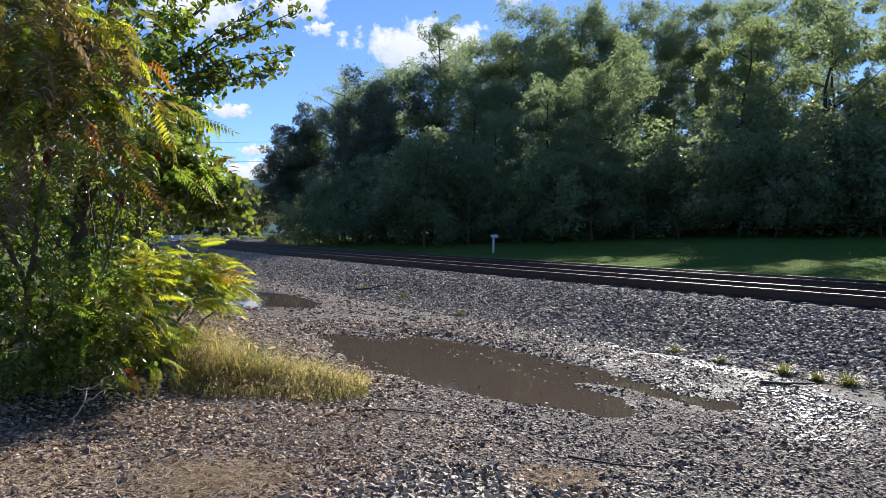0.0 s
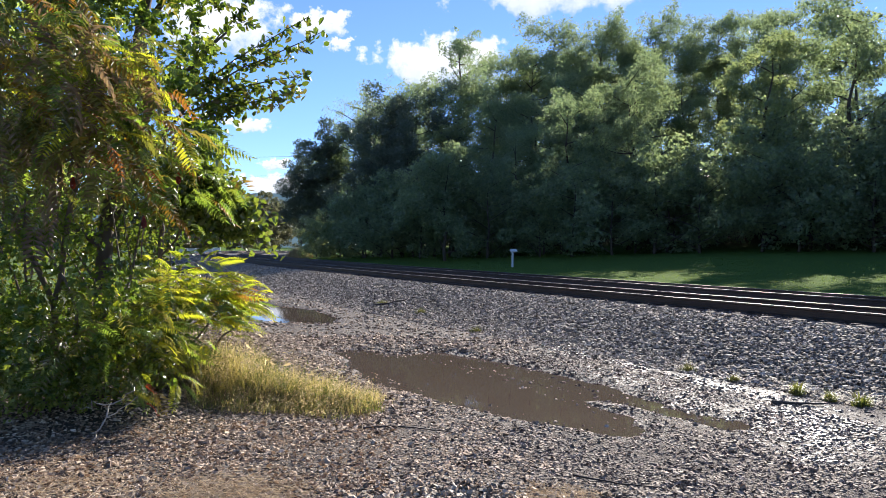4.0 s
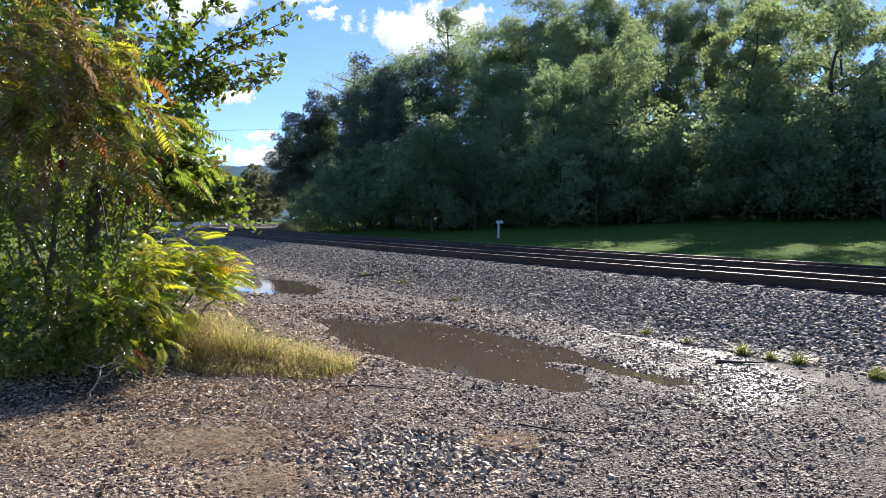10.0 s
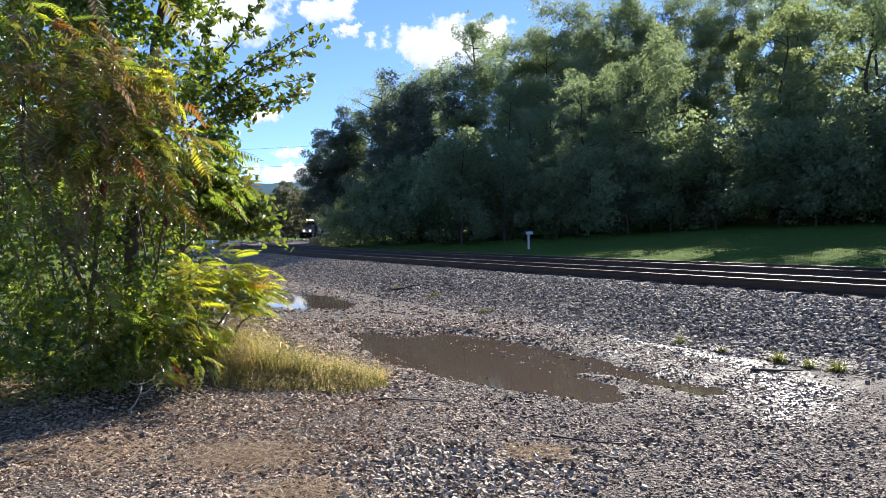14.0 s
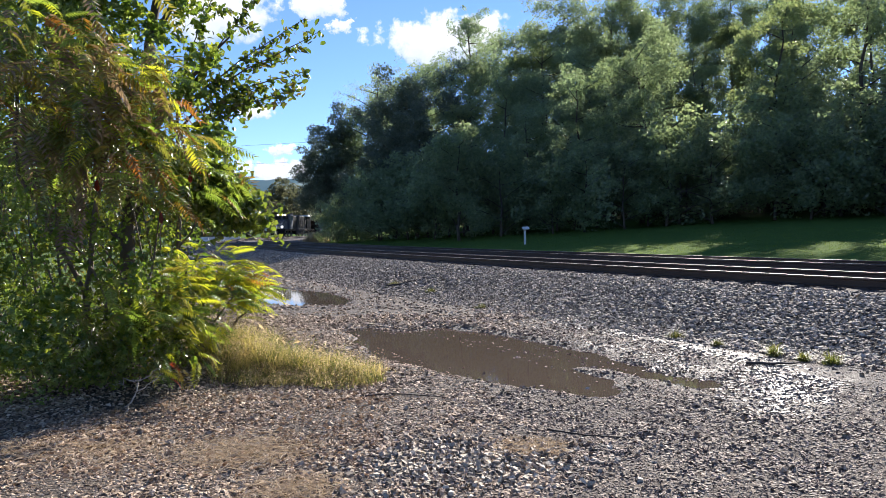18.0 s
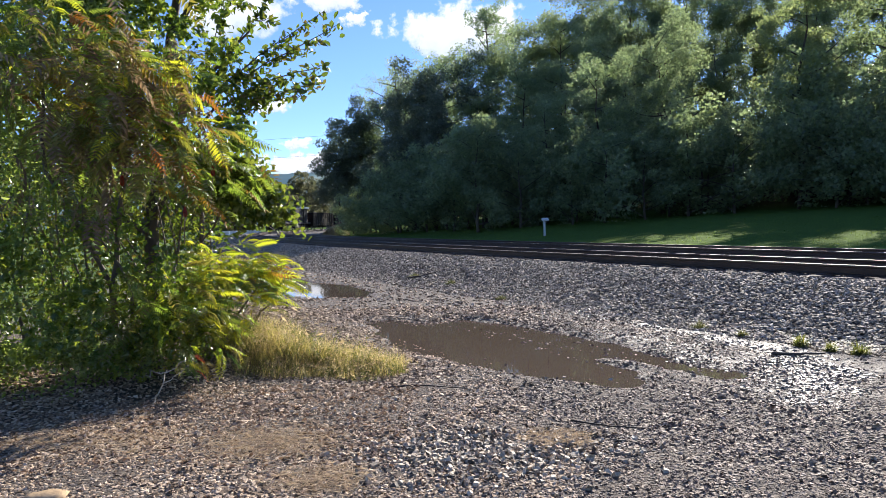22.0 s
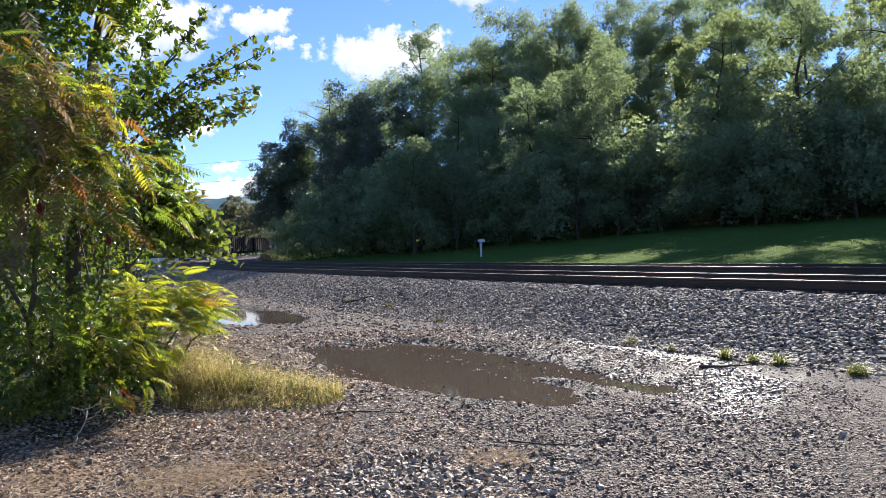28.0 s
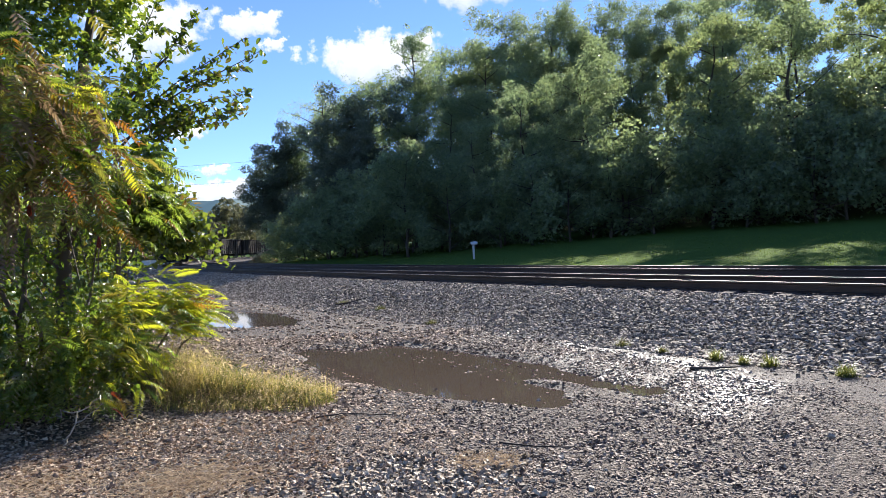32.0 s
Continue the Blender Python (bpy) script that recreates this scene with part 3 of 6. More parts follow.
# a flat-topped shard of crushed stone, open below
OCT_V = np.array([(0.85, 0.1, 0.5), (0.05, 0.8, 0.58), (-0.8, 0.05, 0.46), (-0.1, -0.85, 0.54), (1.1, 0.3, -0.8), (-0.2, 1.1, -0.8), (-1.1, -0.2, -0.8), (0.15, -1.1, -0.8)])
OCT_F = np.array([(0, 1, 2), (0, 2, 3), (4, 5, 1), (4, 1, 0), (5, 6, 2), (5, 2, 1), (6, 7, 3), (6, 3, 2), (7, 4, 0), (7, 0, 3)])


def frames(k, size, flat=0.7, tilt=0.5):
    """Random turned and stretched frames for stones."""
    q = unit(rng.normal(size=(k, 4)) * (1, tilt, tilt, 1))
    w, x, y, z = q.T
    R = np.stack([1 - 2 * (y * y + z * z), 2 * (x * y - z * w), 2 * (x * z + y * w), 2 * (x * y + z * w), 1 - 2 * (x * x + z * z), 2 * (y * z - x * w), 2 * (x * z - y * w), 2 * (y * z + x * w), 1 - 2 * (x * x + y * y)], -1).reshape(k, 3, 3)
    sc = np.stack([rng.uniform(0.8, 1.3, k), rng.uniform(0.6, 1.0, k), rng.uniform(0.45, 0.8, k) * flat / 0.7], -1) * (np.asarray(size) * np.ones(k))[:, None]
    return R * sc[:, None, :]


def stones(name, x, y, size, mat, label, ico=True, sink=0.25, flat=0.6, least=-9.0):
    z = np.maximum(ground_height(x, y) + size * (0.5 - sink) * 0.7, least)
    V, F = (ICO_V, ICO_F) if ico else (OCT_V, OCT_F)
    k = len(x)
    fr = frames(k, size, flat, 0.16 if not ico else 0.35)
    v = np.einsum("kij,knj->kni", fr, V[None] * rng.uniform(0.72, 1.22, (k, len(V), 1))) + np.stack([x, y, z], -1)[:, None]
    l = (F.ravel()[None] + len(V) * np.arange(k)[:, None]).ravel()
    me = mesh_of(name, v.reshape(-1, 3), l, np.full(k * len(F), 3), mat)
    return tagged(new(name, me), label, "gravel", kind="stuff")


def dry(x, y, pad=0.0):
    ok = np.ones(len(x), bool)
    for p in PUDDLES:
        d, w = near_line(x, y, p)
        ok &= d > w - 0.02 + pad + 0.1 * wave(x, y, 2.6, 2)
    return ok


def scatter_track(n, s0, s1, u0, u1):
    s, u = rng.uniform(s0, s1, n), rng.uniform(u0, u1, n)
    x, y, _ = on_track(s, u)
    return x, y


def build_stones():
    for n, s0, s1, size, ico in ((44000, -11, 14, 0.034, False), (30000, 14, 48, 0.043, False), (5000, 48, 95, 0.085, False)):
        x, y = scatter_track(n, s0, s1, -4.1 , -0.62)
        stones("ballast", x, y, size * rng.uniform(0.55, 1.35, n), M_BALLAST, "crushed grey ballast stones on the railway shoulder", ico, 0.2, 0.45)
    for n, s0, s1 in ((13000, -11, 22), (5000, 22, 70)):
        x, y = scatter_track(n, s0, s1, -0.75, 6.7)
        stones("stained_ballast", x, y, (0.036 if s0 < 0 else 0.055) * rng.uniform(0.6, 1.3, n), M_DARKSTONE, "dark rust-stained ballast between the rails", False)
    # loose gravel of the yard
    n = 165000
    y = 2.8 + 9.9 * rng.random(n) ** 1.2
    x = rng.uniform(-0.72, 0.78, n) * (y + 0.6) + 0.2
    s, u = to_track(x, y)
    sd, sw = near_line(x, y, SILT)
    ok = (u < -3.7) & dry(x, y) & ((sd > sw * 0.8 + 0.14 * wave(x, y, 2.3, 8)) | (rng.random(n) < np.where(y > 7.8, 0.2, 0.14))) & (x > -5)
    for cx, cy, r in STRAW:
        ok &= (np.hypot(x - cx, y - cy) > 0.75 * r) | (rng.random(n) < 0.72)
    patch = 0.5 * wave(x, y, 1.1, 9) + 0.5 * wave(x, y, 3.1, 4) - 0.12 * smooth(-x - 0.15 * y, 0.0, 1.6)
    ok &= rng.random(n) < np.clip(0.86 + 0.7 * patch, 0.3, 1)
    x, y, coarse = x[ok], y[ok], 1 + 0.6 * patch[ok]
    wd, ww = near_line(x, y, WET)
    sd, sw = near_line(x, y, SEEP)
    soak = np.maximum(smooth(-(wd - ww + 0.3 * wave(x, y, 1.6, 6) + 0.2 * wave(x, y, 5.3, 2)), -0.22, 0.2), 0.28 * smooth(-(sd - sw + 0.3 * wave(x, y, 2.6, 1)), -0.4, 0.2))
    damp = rng.random(len(x)) < soak
    thin = damp & (rng.random(len(x)) < 0.9)
    stones("wet_gravel", x[thin], y[thin], 0.013 * rng.uniform(0.5, 1.8, thin.sum()) * (1 + 0.08 * (y[thin] - 4)), M_WETSTONE, "wet glistening gravel around the puddle", False, 0.35, 0.4)
    x, y = x[~damp], y[~damp]
    coarse = coarse[~damp]
    moist = 0.55 * wave(x, y, 0.9, 5) + 0.35 * wave(x, y, 2.7, 2) + 0.75 * (x - 0.5 - 0.1 * (y - 5)) > 0.05
    stones("damp_gravel", x[moist], y[moist], 0.0108 * coarse[moist] * rng.uniform(0.5, 1.8, moist.sum()) * (1 + 0.08 * (y[moist] - 4)), M_DAMP, "damp brown gravel pressed into the mud", False, 0.3, 0.32)
    x, y, coarse = x[~moist], y[~moist], coarse[~moist]
    stones("yard_gravel", x, y, 0.0122 * coarse * rng.uniform(0.5, 1.8, len(x)) * (1 + 0.1 * (y - 4)), M_GRAVEL, "loose grey-brown gravel on the trodden yard", False, 0.3, 0.33)
    n = 12000
    y = rng.uniform(11, 32, n)
    x = rng.uniform(-0.5, 0.3, n) * y
    s, u = to_track(x, y)
    ok = (u < -3.7) & (u > -9.5) & dry(x, y)
    stones("yard_gravel", x[ok], y[ok], 0.035 * rng.uniform(0.6, 1.4, ok.sum()), M_GRAVEL, "loose grey-brown gravel on the trodden yard", False, 0.3)
    # pebbles standing out of the puddles
    n = 3000
    x, y = rng.uniform(-1.5, 2.8, n), rng.uniform(6.5, 11.5, n)
    ok = ~dry(x, y) & dry(x, y, -0.17)
    keep = ok & (rng.random(n) < 0.5)
    stones("wet_pebbles", x[keep], y[keep], 0.015 * rng.uniform(0.5, 1.7, keep.sum()), M_GRAVEL, "pebbles breaking the puddle's surface", False, 0.1, 0.7, WATER_Z)
    # a spill of coarse pale stone
    n = 1500
    x, y = 0.15 + rng.normal(size=n) * 0.42, 4.6 + rng.normal(size=n) * 0.24 
    stones("coarse_gravel", x, y, rng.uniform(0.011, 0.03, n), M_PALE, "spill of coarse pale grey stone on the gravel", False, 0.1, 0.75)
    # larger single stones by the camera
    pal = []
    for i in range(6):
        fr = frames(1, 1.0)[0]
        v = (OCT_V * rng.uniform(0.7, 1.3, (8, 1))) @ fr.T
        pal.append(mesh_of("stone", v, OCT_F, np.full(10, 3), M_GRAVEL if i % 3 else M_PALE))
    for i in range(230):
        if i < 120:
            x, y = 0.2 + rng.normal() * 0.5, 4.65 + rng.normal() * 0.25
        else:
            y = rng.uniform(3.7, 7.5)
            x = rng.uniform(-0.5, 0.7) * y
        if not dry(np.array([x]), np.array([y]))[0]:
            continue
        size = rng.uniform(0.016, 0.034)
        ob = part("stone", pal[i % 6], ground, "", Matrix.LocRotScale((x, y, float(ground_height(np.array([x]), np.array([y]))[0]) + size * 0.3), Euler((rng.uniform(-0.3, 0.3), rng.uniform(-0.3, 0.3), rng.uniform(0, 6.28))), (size,) * 3))


build_stones()


# ---- railway ----
def rail_mesh(u, s0, s1):
    """A flat-bottomed rail: foot, web and a worn bright head."""
    prof = [(-0.075, -0.18), (-0.075, -0.165), (-0.012, -0.15), (-0.01, -0.045), (-0.037, -0.035), (-0.037, -0.008), (-0.028, 0.0), (0.028, 0.0), (0.037, -0.008), (0.037, -0.035), (0.01, -0.045), (0.012, -0.15), (0.075, -0.165), (0.075, -0.18)]
    s = np.r_[np.arange(s0, 60, 0.8), np.arange(60, s1, 2.0)]
    x, y, h = on_track(s, u)
    k = len(prof)
    v = np.concatenate([np.stack([x + p * np.cos(h), y - p * np.sin(h), np.full(len(s), RAIL_Z + z)], -1)[:, None] for p, z in prof], 1)
    i, j = np.meshgrid(np.arange(len(s) - 1), np.arange(k), indexing="ij")
    jj = (j + 1) % k
    q = np.stack([i * k + j, i * k + jj, (i + 1) * k + jj, (i + 1) * k + j], -1).reshape(-1, 4)
    idx = np.where(np.isin(j.ravel(), (6,)), 1, 0)
    return mesh_of("rail", v.reshape(-1, 3), q, np.full(len(q), 4), [M_RAIL, M_RAILTOP], idx)


def build_track(u0, label):
    track = thing("railway_track", label, "railway track", group="railway tracks", kind="structure")
    for u in (u0, u0 + GAUGE):
        part("rail", rail_mesh(u, -70, 330), track, "rusty steel rail with a bright worn head")
    tie = mesh_of("sleeper", *box(0, 0, 0, 2.6, 0.23, 0.17, 0.018), M_TIE)
    plate = mesh_of("tie_plate", *box(0, 0, 0, 0.36, 0.19, 0.018, 0.006), M_RAIL)
    far, step = [], 0.55
    for n in range(int(400 / step)):
        s = -70 + n * step
        x, y, h = on_track(s, u0 + GAUGE / 2 + rng.normal() * 0.02)
        z = RAIL_Z - 0.185 - 0.085
        if -16 < s < 60:
            t = part("sleeper", tie, track, "", pose(float(x), float(y), z + rng.normal() * 0.004, 0, 0, -math.degrees(h) + rng.normal() * 0.5))
            if s < 22:
                for d in (-GAUGE / 2, GAUGE / 2):
                    part("tie_plate", plate, t, "", pose(d, 0, 0.091))
        else:
            c, sn = math.cos(h), math.sin(h)
            far.append((np.array([[c, sn, 0], [-sn, c, 0], [0, 0, 1.0]]), (x, y, z)))
    v = spread(*box(0, 0, 0, 2.6, 0.23, 0.17), (np.array([f for f, _ in far]), np.array([o for _, o in far], float)))
    tagged(part("sleepers_beyond", mesh_of("sleepers_beyond", *v, M_TIE), track), kind="stuff")


build_track(0.0, "near railway track with bright rails on dark wooden sleepers")
build_track(TRACK_GAP, "second railway track beside the lawn on dark wooden sleepers")


# ---- woods ----
def crown_points(clumps, n, shell=0.6):
    """Leaf places spread over round clumps (x, y, z, r), mostly on their outside; with the way outwards."""
    c = np.asarray(clumps, float)
    w = c[:, 3] ** 2
    i = rng.choice(len(c), n, p=w / w.sum())
    d = unit(rng.normal(size=(n, 3)) + (0, 0, 0.25))
    r = c[i, 3] * (shell + (1.05 - shell) * rng.random(n) ** 0.7) * rng.uniform(0.7, 1.1, n)
    return c[i, :3] + d * r[:, None] * (1, 1, 0.8), d


def make_tree(name, h, spread_r, base, count, leaf, mat, label, category="tree", shape="diamond", limbs=13, group="", lean=0.0, thin=1.0):
    """A tree at the origin: tapered trunk, limbs and a ragged crown."""
    t = thing(name, label, category, group=group)
    zs = np.linspace(0, h * 0.93, 9)
    px = np.cumsum(rng.normal(size=9) * 0.02 * h) * 0.6 + lean * zs
    py = np.cumsum(rng.normal(size=9) * 0.02 * h) * 0.6
    px, py = px - px[0], py - py[0]
    r0 = 0.013 * h + 0.03
    part("trunk", mesh_of("trunk", *tube(np.stack([px, py, zs - 0.4 * (zs == 0)], -1), r0 * (1 - 0.88 * zs / zs[-1]), 8), M_BARK, smooth=True), t)
    clumps = [(px[-1], py[-1], h * 0.95, spread_r * 0.34)]
    for i in range(limbs):
        f = base + (0.96 - base) * ((i + rng.random()) / limbs)
        z = f * h
        a = i * 2.4 + rng.normal() * 0.5
        profile = (1 - ((f - base) / (1 - base)) ** 1.8) ** 0.6 if base < 0.5 else math.sin(math.pi * min(0.97, (f - base) / (1 - base) * 0.8 + 0.2))
        ln = spread_r * (0.45 + 0.6 * profile) * rng.uniform(0.75, 1.15)
        o = np.array([np.interp(z, zs, px), np.interp(z, zs, py), z])
        k = np.linspace(0, 1, 5)[:, None]
        tip = np.array([math.cos(a) * ln, math.sin(a) * ln, ln * rng.uniform(0.15, 0.6)])
        pts = o + k * tip + np.sin(k * math.pi) * (0, 0, 0.12 * ln) * rng.uniform(-1, 1)
        part("limb", mesh_of("limb", *tube(pts, 0.4 * r0 * (1 - 0.8 * k[:, 0]) * (1.1 - f * 0.6), 5), M_BARK, smooth=True), t)
        for q in (0.35, 0.55, 0.7, 0.85, 0.95, 1.08):
            c = o + q * tip + rng.normal(size=3) * (0.2, 0.2, 0.24) * ln
            clumps.append((*c, spread_r * rng.uniform(0.13, 0.32) * (0.8 + 0.3 * q) * thin))
    pos, out = crown_points(clumps, count, 0.4)
    pos = pos[pos[:, 2] > 0.1]
    out = out[: len(pos)]
    part("crown", mesh_of("crown", *leaves(shape, pos, leaf, 0.5, out * 0.5), mat), t)
    return t


def set_tree(t, x, y, turn=0.0, scale=1.0):
    z = float(ground_height(np.array([x]), np.array([y]))[0]) - 0.05
    t.matrix_basis = pose(x, y, z, 0, 0, turn) @ Matrix.Scale(scale, 4)
    return t


def put_copy(t, x, y, turn, scale):
    z = float(ground_height(np.array([x]), np.array([y]))[0]) - 0.05
    c = copy_thing(t, pose(x, y, z, 0, 0, turn))
    c.scale = (scale,) * 3
    return c


WOOD = "trees of the wooded slope"
kinds = [
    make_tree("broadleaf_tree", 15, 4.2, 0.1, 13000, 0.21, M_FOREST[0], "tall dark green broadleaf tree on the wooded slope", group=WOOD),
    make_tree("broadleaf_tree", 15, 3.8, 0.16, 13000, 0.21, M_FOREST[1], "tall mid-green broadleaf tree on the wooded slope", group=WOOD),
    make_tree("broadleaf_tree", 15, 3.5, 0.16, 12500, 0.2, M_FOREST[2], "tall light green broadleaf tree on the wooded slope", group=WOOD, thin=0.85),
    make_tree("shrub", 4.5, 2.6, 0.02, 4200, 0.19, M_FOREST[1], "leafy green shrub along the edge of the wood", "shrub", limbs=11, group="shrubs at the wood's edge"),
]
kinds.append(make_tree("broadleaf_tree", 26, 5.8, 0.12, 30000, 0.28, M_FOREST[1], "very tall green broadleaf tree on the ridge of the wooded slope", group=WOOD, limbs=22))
kinds.append(make_tree("broadleaf_tree", 15, 4.0, 0.05, 16000, 0.23, M_FOREST[3], "dense green tree at the bend of the track, leaves darkened as if shaded", group=WOOD, limbs=17))
kinds.append(make_tree("broadleaf_tree", 15, 3.9, 0.26, 15000, 0.25, M_FOREST[3], "dense tree leaning over the bend of the track, leaves darkened as if shaded", group=WOOD, limbs=18))
# x, y, height of the top, kind
TREES = [
    # skyline over the bend
    (-15.6, 83, 11.4, 6), (-14.6, 84.5, 14.8, 6), (-12.6, 85, 17.4, 6), (-13.2, 88, 14.0, 5), (-10.2, 88, 20.2, 0), (-6.8, 90, 23.2, 0), (-3.2, 90, 24.2, 1), (-4.4, 62.5, 16, 5), (-2.0, 63.2, 17.2, 5), (1.0, 65, 18.5, 1), (7.5, 74, 21.5, 2), (10.2, 70, 23.5, 1), (3.3, 71, 19.8, 0),
    (-4.7, 58, 8.5, 5), (-5.0, 70, 14.5, 5), (-4.4, 58.5, 11, 5), (-2.5, 60, 12.5, 5), (2.0, 61, 14, 2), (-5, 60, 9, 0), (5, 58, 15, 0), (8.5, 57, 15, 1),
    # inner side of the bend: mostly hidden trees added to shade the train
    (-17.8, 113, 16.5, 0), (-20, 125, 20, 1), (-21.5, 137, 13, 0), (-23.5, 150, 18, 1), (-21, 163, 19, 0), (-13, 172, 18, 1), (-6, 182, 20, 0),
    # high back row
    (13, 74, 28, 4), (18, 77, 29.5, 4), (23.5, 75, 29.5, 4), (29, 77, 29.5, 4), (35, 73, 29, 4), (40, 66, 28, 4), (45, 62, 28, 4),
    (15.5, 83, 25, 4), (21, 84, 27, 4), (26.5, 84, 28, 4), (32.0, 75.5, 29.5, 4), (37.6, 70, 28.5, 4), (9.8, 82, 27, 4), (19.8, 80, 29.5, 4),
    # middle row
    (13, 61, 18, 1), (18, 59, 19, 0), (22, 60, 18, 2), (28.5, 56, 22, 1), (33, 52, 21.5, 2), (38, 46, 21, 0),
    # front row above the lawn
    (6, 49, 11, 1), (9.5, 48, 13.5, 0), (13.5, 46.5, 15, 1), (21.5, 43, 17, 2), (25, 40.5, 18, 1), (29, 37, 18.5, 2), (33, 33, 17, 0), (37, 28.5, 13, 2),
]
used = set()
for x, y, h, k in TREES:
    sc = 0.9 * max(6.0, h - float(ground_height(np.array([x]), np.array([y]))[0])) / (26 if k == 4 else 15)
    if k not in used:
        used.add(k)
        set_tree(kinds[k], x, y, rng.uniform(0, 360), sc)
    else:
        put_copy(kinds[k], x, y, rng.uniform(0, 360), sc)
edge = [(15.5, 44.5), (18.2, 43.5), (-2.2, 55), (0.2, 52), (2.6, 49.5), (-4.6, 56.2), (-5.2, 57), (-5.0, 56.5), (-3.0, 52.5), (-0.8, 49.5), (3.5, 45.5), (6.5, 43.5), (9, 42.5), (11.5, 41.5), (13.2, 41), (21, 38), (21.5, 37), (24, 35.5), (26.5, 33.5), (29, 31), (31.5, 28), (34, 24.5), (36.5, 20), (39, 15)]
for i, (x, y) in enumerate(edge):
    (set_tree if i == 0 else put_copy)(kinds[3], x + rng.normal() * 0.3, y + rng.normal() * 0.3, rng.uniform(0, 360), rng.uniform(0.8, 1.35))
for i in range(34):
    d = rng.uniform(0.14, 1)
    x, y = -6 + 50 * d + rng.normal() * 3, 70 - 38 * d + rng.normal() * 5
    if float(to_track([x], [y])[1][0]) > 27:
        put_copy(kinds[3], x, y, rng.uniform(0, 360), rng.uniform(0.9, 1.5))
for i in range(22):
    d = i / 21
    put_copy(kinds[3], float(np.interp(d, [0, 0.4, 1], [-1.5, 13, 37])) + rng.normal() * 0.5, float(np.interp(d, [0, 0.4, 1], [54, 43, 21])) + rng.normal() * 0.5, rng.uniform(0, 360), rng.uniform(0.8, 1.3))
light_shrub = make_tree("shrub", 3.4, 2.0, 0.02, 6000, 0.16, M_SHRUB, "light green shrub beside the bend of the track, leaves brightened as if lit", "shrub", limbs=10, group="shrubs at the wood's edge")
set_tree(light_shrub, -9.7, 60.6)
light_shrub.scale = (0.95, 0.95, 0.85)
put_copy(light_shrub, -10.9, 66.0, 70, 0.7)
put_copy(light_shrub, -7.6, 58.6, 150, 0.75)
put_copy(light_shrub, -8.6, 62.6, 210, 0.95)
set_tree(make_tree("locust_tree", 22.6, 3.3, 0.55, 8500, 0.19, M_FOREST[0], "slender open-crowned locust tree standing above the wood", limbs=22, thin=0.75), 3.1, 72)
set_tree(make_tree("bare_tree", 18.5, 3.6, 0.45, 5200, 0.14, M_FOREST[1], "thin-leaved tree with bare twigs on the skyline", limbs=22, thin=0.9), -6.6, 77)
set_tree(make_tree("round_tree", 7.0, 2.9, 0.06, 15000, 0.19, M_FOREST[1], "rounded green tree at the lawn's edge", limbs=16), 1.0, 46)
# ---- shrubbery beside the yard ----
SUN_SIDE = np.array(sun_dir.cross(Vector((0, 0, 1))).normalized())
SUN_UP = np.cross(SUN_SIDE, np.array(sun_dir))


def leafy(parent, name, clumps, count, leaf, shape, mat, shell=0.3, up=0.5, droop=0.5, label="", gaps=0.0):
    """Leaves over clumps; gaps is the share of leaves missing where the foliage stands open to the sun."""
    pos, out = crown_points(clumps, count, shell)
    ok = pos[:, 2] > 0.06
    if gaps:
        open_to_sun = wave(pos @ SUN_SIDE, pos @ SUN_UP, 5.5, 3) + 0.6 * wave(pos @ SUN_SIDE, pos @ SUN_UP, 13.0, 7) > np.interp(pos[:, 0], [-4.0, -3.1], [0.6, -0.3])
        ok &= ~(open_to_sun & (rng.random(len(pos)) < gaps))
    pos, out = pos[ok], out[ok]
    return part(name, mesh_of(name, *leaves(shape, pos, leaf, up, out * 0.5, droop), mat), parent, label)


def stem(parent, pts, r0, r1, name="branch", mat=None):
    p = np.array(pts, float)
    k = np.linspace(0, 1, 4 * len(p) - 3)
    q = np.stack([np.interp(k, np.linspace(0, 1, len(p)), p[:, i]) for i in range(3)], -1)
    q[1:-1] += rng.normal(size=(len(q) - 2, 3)) * 0.012
    return part(name, mesh_of(name, *tube(q, np.linspace(r0, r1, len(q)), 6), mat or M_TWIG, smooth=True), parent), q


